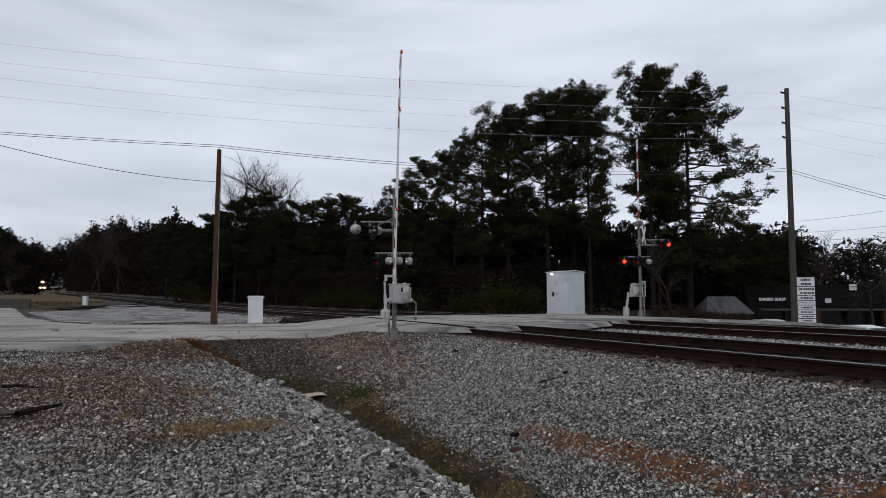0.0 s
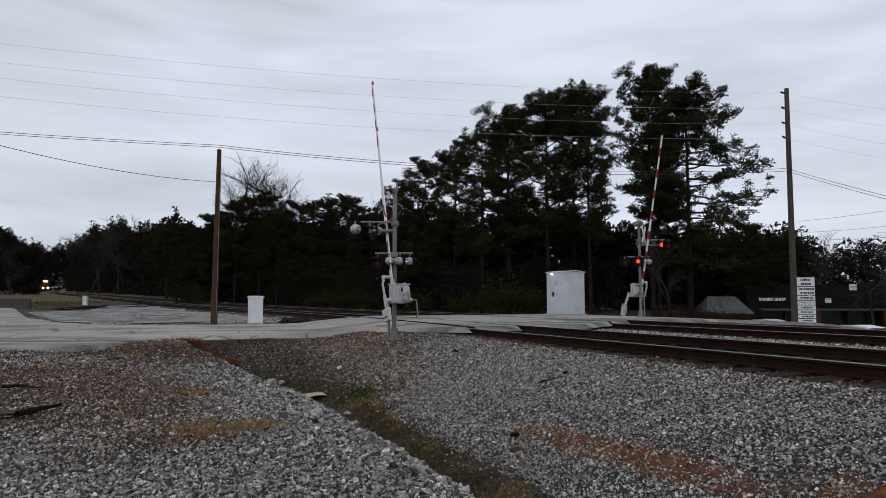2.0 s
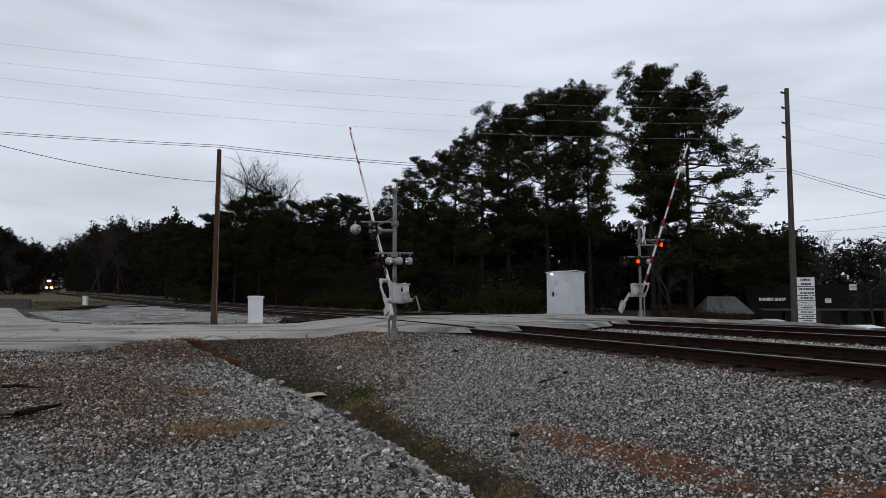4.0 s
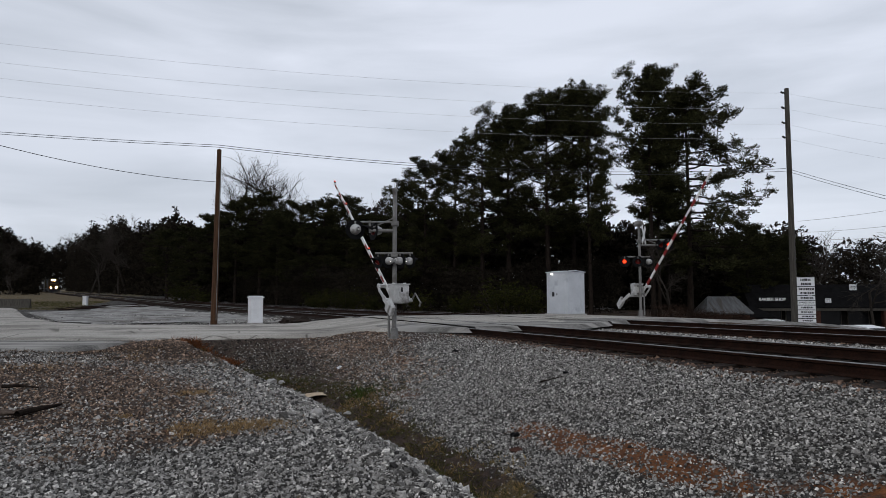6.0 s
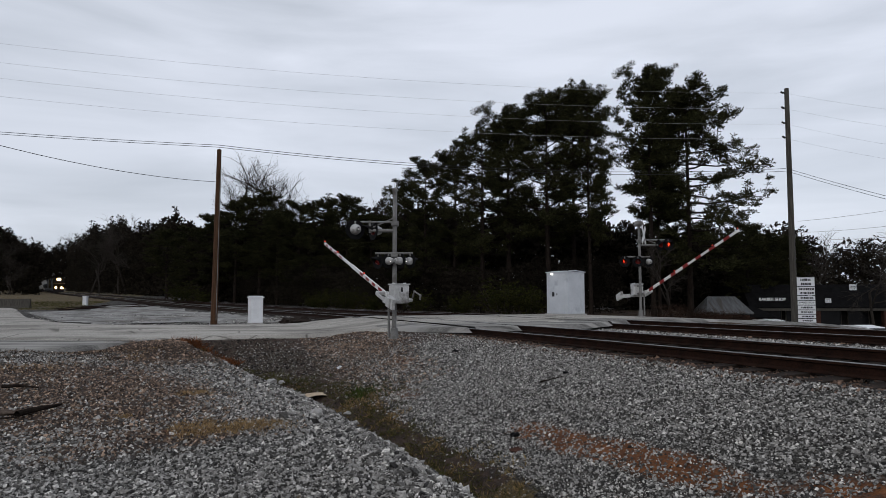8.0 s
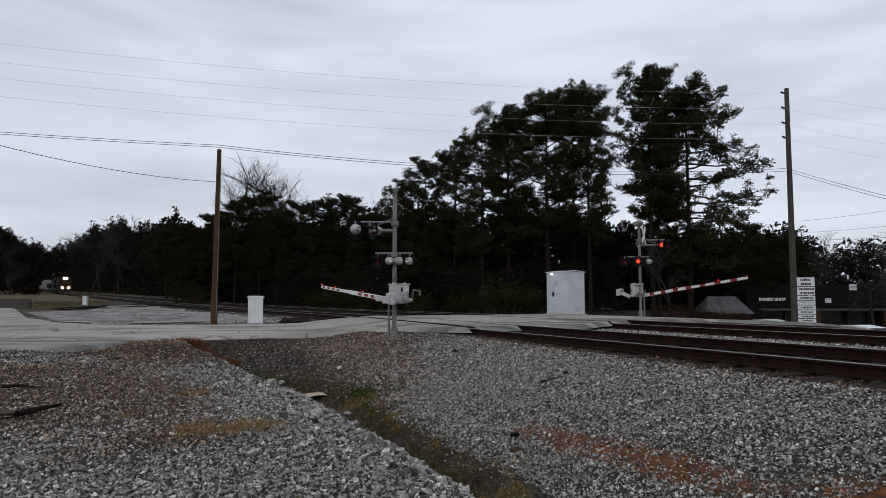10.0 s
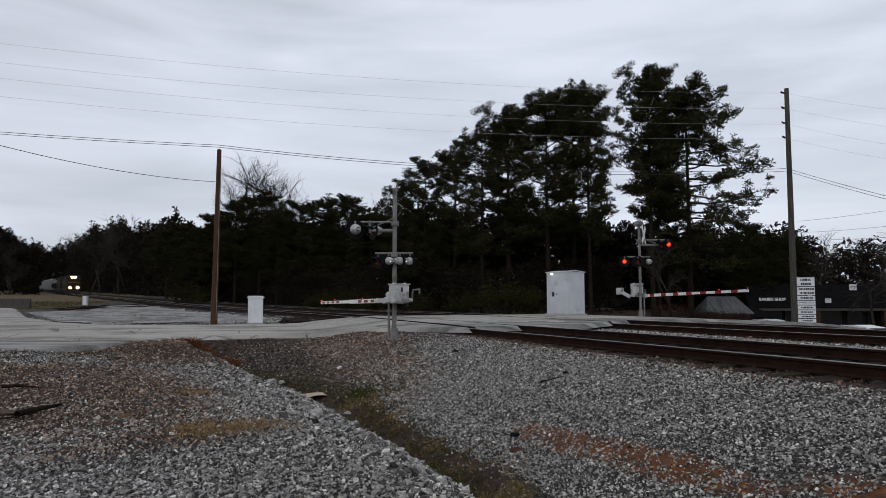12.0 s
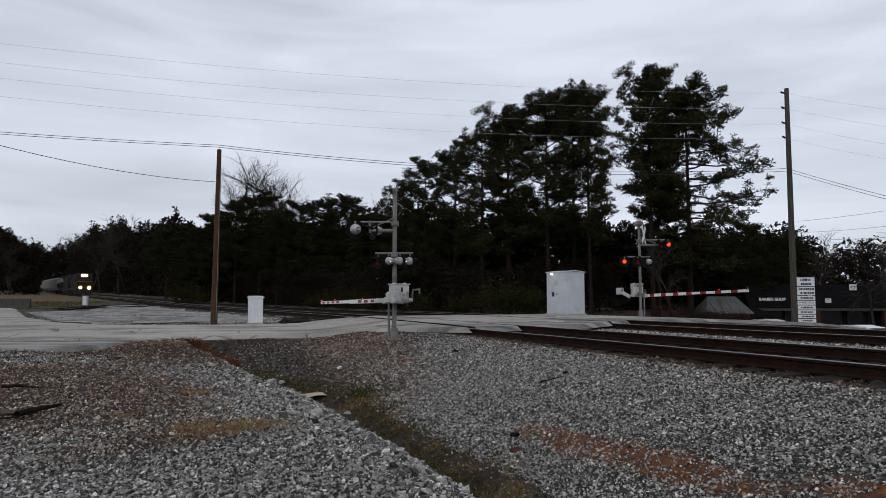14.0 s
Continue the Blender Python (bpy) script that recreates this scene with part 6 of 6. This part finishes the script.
# ---- the train ----
def locomotive(label, lit):
    """A diesel locomotive: its own +y is forward, its nose at y = 0."""
    top = thing("locomotive", Matrix.Identity(4), label, "locomotive", "locomotives of the train")
    bm = fresh()
    box(bm, 0, -11.0, 1.15, 3.0, 21.4, 0.45, bevel=0.05)
    part("frame", bm, M_LOCO, top)
    bm = fresh()
    prof = [(-0.35, 1.3), (-0.35, 2.75), (-1.5, 3.0), (-1.75, 4.45), (-2.2, 4.62), (-4.2, 4.62), (-4.4, 4.4), (-4.4, 1.3)]
    a = [bm.verts.new((-1.5 if z < 4.5 else -1.25, y, z)) for y, z in prof]
    b = [bm.verts.new((1.5 if z < 4.5 else 1.25, y, z)) for y, z in prof]
    bm.faces.new(a)
    bm.faces.new(b[::-1])
    for i in range(8):
        bm.faces.new((a[i], b[i], b[(i + 1) % 8], a[(i + 1) % 8]))
    bmesh.ops.recalc_face_normals(bm, faces=bm.faces)
    cab = part("cab", bm, M_LOCOYEL, top, "dull yellow cab and nose")
    for sx in (-1, 1):
        bm = fresh()
        m = pose(sx * 0.72, -1.63, 3.72, -80.2, 0, 0)
        box(bm, 0, 0, 0, 0.95, 0.62, 0.05, m, 0.01)
        part("windscreen", bm, M_GLASS, cab, "dark windscreen")
    bm = fresh()
    box(bm, 0, -12.6, 2.85, 2.2, 16.2, 3.1, bevel=0.12)
    box(bm, 0, -18.3, 4.2, 2.9, 3.2, 0.8, bevel=0.1)
    box(bm, 0, -9.0, 4.3, 1.4, 2.6, 0.5, bevel=0.08)
    part("hood", bm, M_LOCO, top)
    bm = fresh()
    for sx in (-1, 1):
        rod(bm, (sx * 1.45, -4.6, 2.35), (sx * 1.45, -20.9, 2.35), 0.03, n=6)
        for k in range(9):
            rod(bm, (sx * 1.45, -4.8 - 2 * k, 1.37), (sx * 1.45, -4.8 - 2 * k, 2.35), 0.02, n=6)
    part("handrail", bm, M_LOCOYEL, top)
    bm = fresh()
    v = [bm.verts.new(p) for p in ((-1.45, -0.3, 1.0), (1.45, -0.3, 1.0), (1.35, 0.15, 0.2), (-1.35, 0.15, 0.2))]
    w = [bm.verts.new(p) for p in ((-1.45, -0.5, 1.0), (1.45, -0.5, 1.0), (1.35, -0.3, 0.2), (-1.35, -0.3, 0.2))]
    bm.faces.new(v)
    bm.faces.new(w[::-1])
    for i in range(4):
        bm.faces.new((v[i], w[i], w[(i + 1) % 4], v[(i + 1) % 4]))
    bmesh.ops.recalc_face_normals(bm, faces=bm.faces)
    part("snow_plough", bm, M_LOCO, top)
    for yc in (-4.2, -17.6):
        bm = fresh()
        box(bm, 0, yc, 0.62, 2.5, 4.2, 0.45, bevel=0.05)
        bogie = part("bogie", bm, M_LOCO, top)
        for dy in (-1.6, 0, 1.6):
            bm = fresh()
            for sx in (-0.75, 0.75):
                lathe(bm, [(0, -0.07), (0.5, -0.07), (0.51, 0.07), (0, 0.07)], pose(sx, yc + dy, 0.51, 0, 90, 0), 18)
            rod(bm, (-0.75, yc + dy, 0.51), (0.75, yc + dy, 0.51), 0.09)
            part("wheelset", bm, M_RAIL, bogie)
    bm = fresh()
    box(bm, 0, -10.9, 0.65, 2.4, 5.0, 0.75, bevel=0.15)
    part("fuel_tank", bm, M_LOCO, top)
    mt = M_HEADLIT if lit else M_GLASS
    # discs wider than the real lenses: the lamps' glare is built into their size
    for x, y, z, r in ((-0.30, -1.62, 4.14, 0.30), (0.30, -1.62, 4.14, 0.30), (-0.80, -0.02, 1.55, 0.32), (0.80, -0.02, 1.55, 0.28)):
        bm = fresh()
        lathe(bm, [(r * 1.15, -0.10), (r * 1.15, 0.06), (r * 1.02, 0.06), (r * 1.02, -0.10)], pose(x, y, z, -90, 0, 0), 18)
        shell = part("lamp_shell", bm, M_LOCO, top)
        bm = fresh()
        lathe(bm, [(r, 0.0), (r * 0.7, 0.06), (0, 0.09)], pose(x, y + 0.03, z, -90, 0, 0), 18)
        part("lamp", bm, mt, shell, "lit warm white lamp" if lit else "unlit lamp", True)
    return top


def freight_car(name, length, high, material, label, group):
    """A ribbed freight car, +y forward, its end at y = 0."""
    top = thing(name, Matrix.Identity(4), label, "freight car", group)
    bm = fresh()
    prof = [(-1.45, 1.6), (-1.52, 2.2), (-1.52, high - 0.3), (-1.2, high), (1.2, high), (1.52, high - 0.3), (1.52, 2.2), (1.45, 1.6), (0.7, 0.75), (-0.7, 0.75)]
    a = [bm.verts.new((x, -0.9, z)) for x, z in prof]
    b = [bm.verts.new((x, -length + 0.9, z)) for x, z in prof]
    bm.faces.new(a[::-1])
    bm.faces.new(b)
    for i in range(len(prof)):
        k = (i + 1) % len(prof)
        bm.faces.new((a[i], a[k], b[k], b[i]))
    bmesh.ops.recalc_face_normals(bm, faces=bm.faces)
    body = part("body", bm, material, top)
    for k in range(10):
        y = -1.3 - k * (length - 2.6) / 9
        for sx in (-1, 1):
            bm = fresh()
            box(bm, sx * 1.55, y, (1.6 + high - 0.35) / 2, 0.09, 0.12, high - 1.95)
            part("rib", bm, material, body)
    bm = fresh()
    box(bm, 0, -length / 2, 1.0, 0.5, length, 0.3, bevel=0.03)
    part("sill", bm, M_LOCO, top)
    for yc in (-2.0, -length + 2.0):
        bm = fresh()
        for dy in (-0.85, 0.85):
            for sx in (-0.75, 0.75):
                lathe(bm, [(0, -0.07), (0.42, -0.07), (0.43, 0.07), (0, 0.07)], pose(sx, yc + dy, 0.43, 0, 90, 0), 16)
            rod(bm, (-0.75, yc + dy, 0.43), (0.75, yc + dy, 0.43), 0.08)
        for sx in (-1, 1):
            box(bm, sx * 0.95, yc, 0.5, 0.14, 2.3, 0.3, bevel=0.04)
        part("bogie", bm, M_LOCO, top, "dark four-wheel bogie")
    return top


TRAIN = [(locomotive("dark diesel locomotive with lit headlamps leading the train", True), 0.0),
         (locomotive("dark diesel locomotive coupled behind the leading one", False), 22.8)]
gondola = freight_car("gondola_car", 15.0, 3.0, M_LOCO, "dark low freight car behind the locomotives", "freight cars of the train")
TRAIN.append((gondola, 45.6))
hopper = freight_car("hopper_car", 16.0, 4.4, M_HOPPER, "pale grey ribbed hopper car of the train", "freight cars of the train")
TRAIN.append((hopper, 61.0))
for i in range(5):
    TRAIN.append((copy_thing(hopper, Matrix.Identity(4)), 77.4 + 16.4 * i))


def motions():
    """All that moves: the gate arms, the flashing lamps and the train."""
    swing1 = [(0, 93.5), (0.5, 92.3), (1.0, 85.8), (1.5, 79), (2.0, 74.8), (2.5, 69.9), (3.0, 65), (4.25, 53.5), (5.5, 42), (6.0, 37), (6.5, 31.7), (7.0, 27),
              (7.5, 21.8), (8.2, 16), (9.3, 8), (10.3, 2.2), (10.6, 0.2), (11.0, -0.8), (14.0, -0.8)]
    walk(arm1, [(t, pose(-0.28, 0, 1.07, 0, -a, 0)) for t, a in swing1])
    swing2 = [(0, 90), (0.5, 88.5), (1.0, 83), (1.5, 77.2), (2.0, 73), (2.5, 69), (3.0, 64.8), (4.25, 55), (5.5, 45), (6.0, 41), (6.5, 36.5), (7.0, 30),
              (7.5, 24.8), (8.2, 16.2), (9.3, 8.5), (10.3, 3.4), (10.6, 2.4), (11.0, 1.1), (14.0, 1.1)]
    walk(arm2, [(t, pose(-0.28, 0, 0.96, 0, -a, 0)) for t, a in swing2])
    # the flashers alternate every 0.588 s: each lamp turns half round, bright side out and in
    for pair in (lamps_low, lamps_high):
        lit = [x for x in pair if x]
        for lamp, start in zip(lit, (0, 180)):
            rows, a, t = [(0.0, start)], start, 0.305
            while t < 13.87:
                rows += [(t, a), (t + 1 / 30, a + 60), (t + 2 / 30, a + 120), (t + 3 / 30, a + 180)]
                a += 180
                t += 0.588
            rows.append((14.0, a))
            walk(lamp, [(t, pose(0, 0, 0, 0, 0, b)) for t, b in rows])
    # the train comes down the grade on the near track at about 13 m/s
    for car, back in TRAIN:
        rows = []
        for t in (0.0, 3.5, 7.0, 10.5, 14.0):
            u = 339.0 - 12.93 * t + back
            x, y, a = along(u)
            rows.append((t, pose(x, y, climb(u), 0, 0, math.degrees(a) + 180) @ pose(0, 0, 0, -0.89, 0, 0)))
        walk(car, rows)


motions()
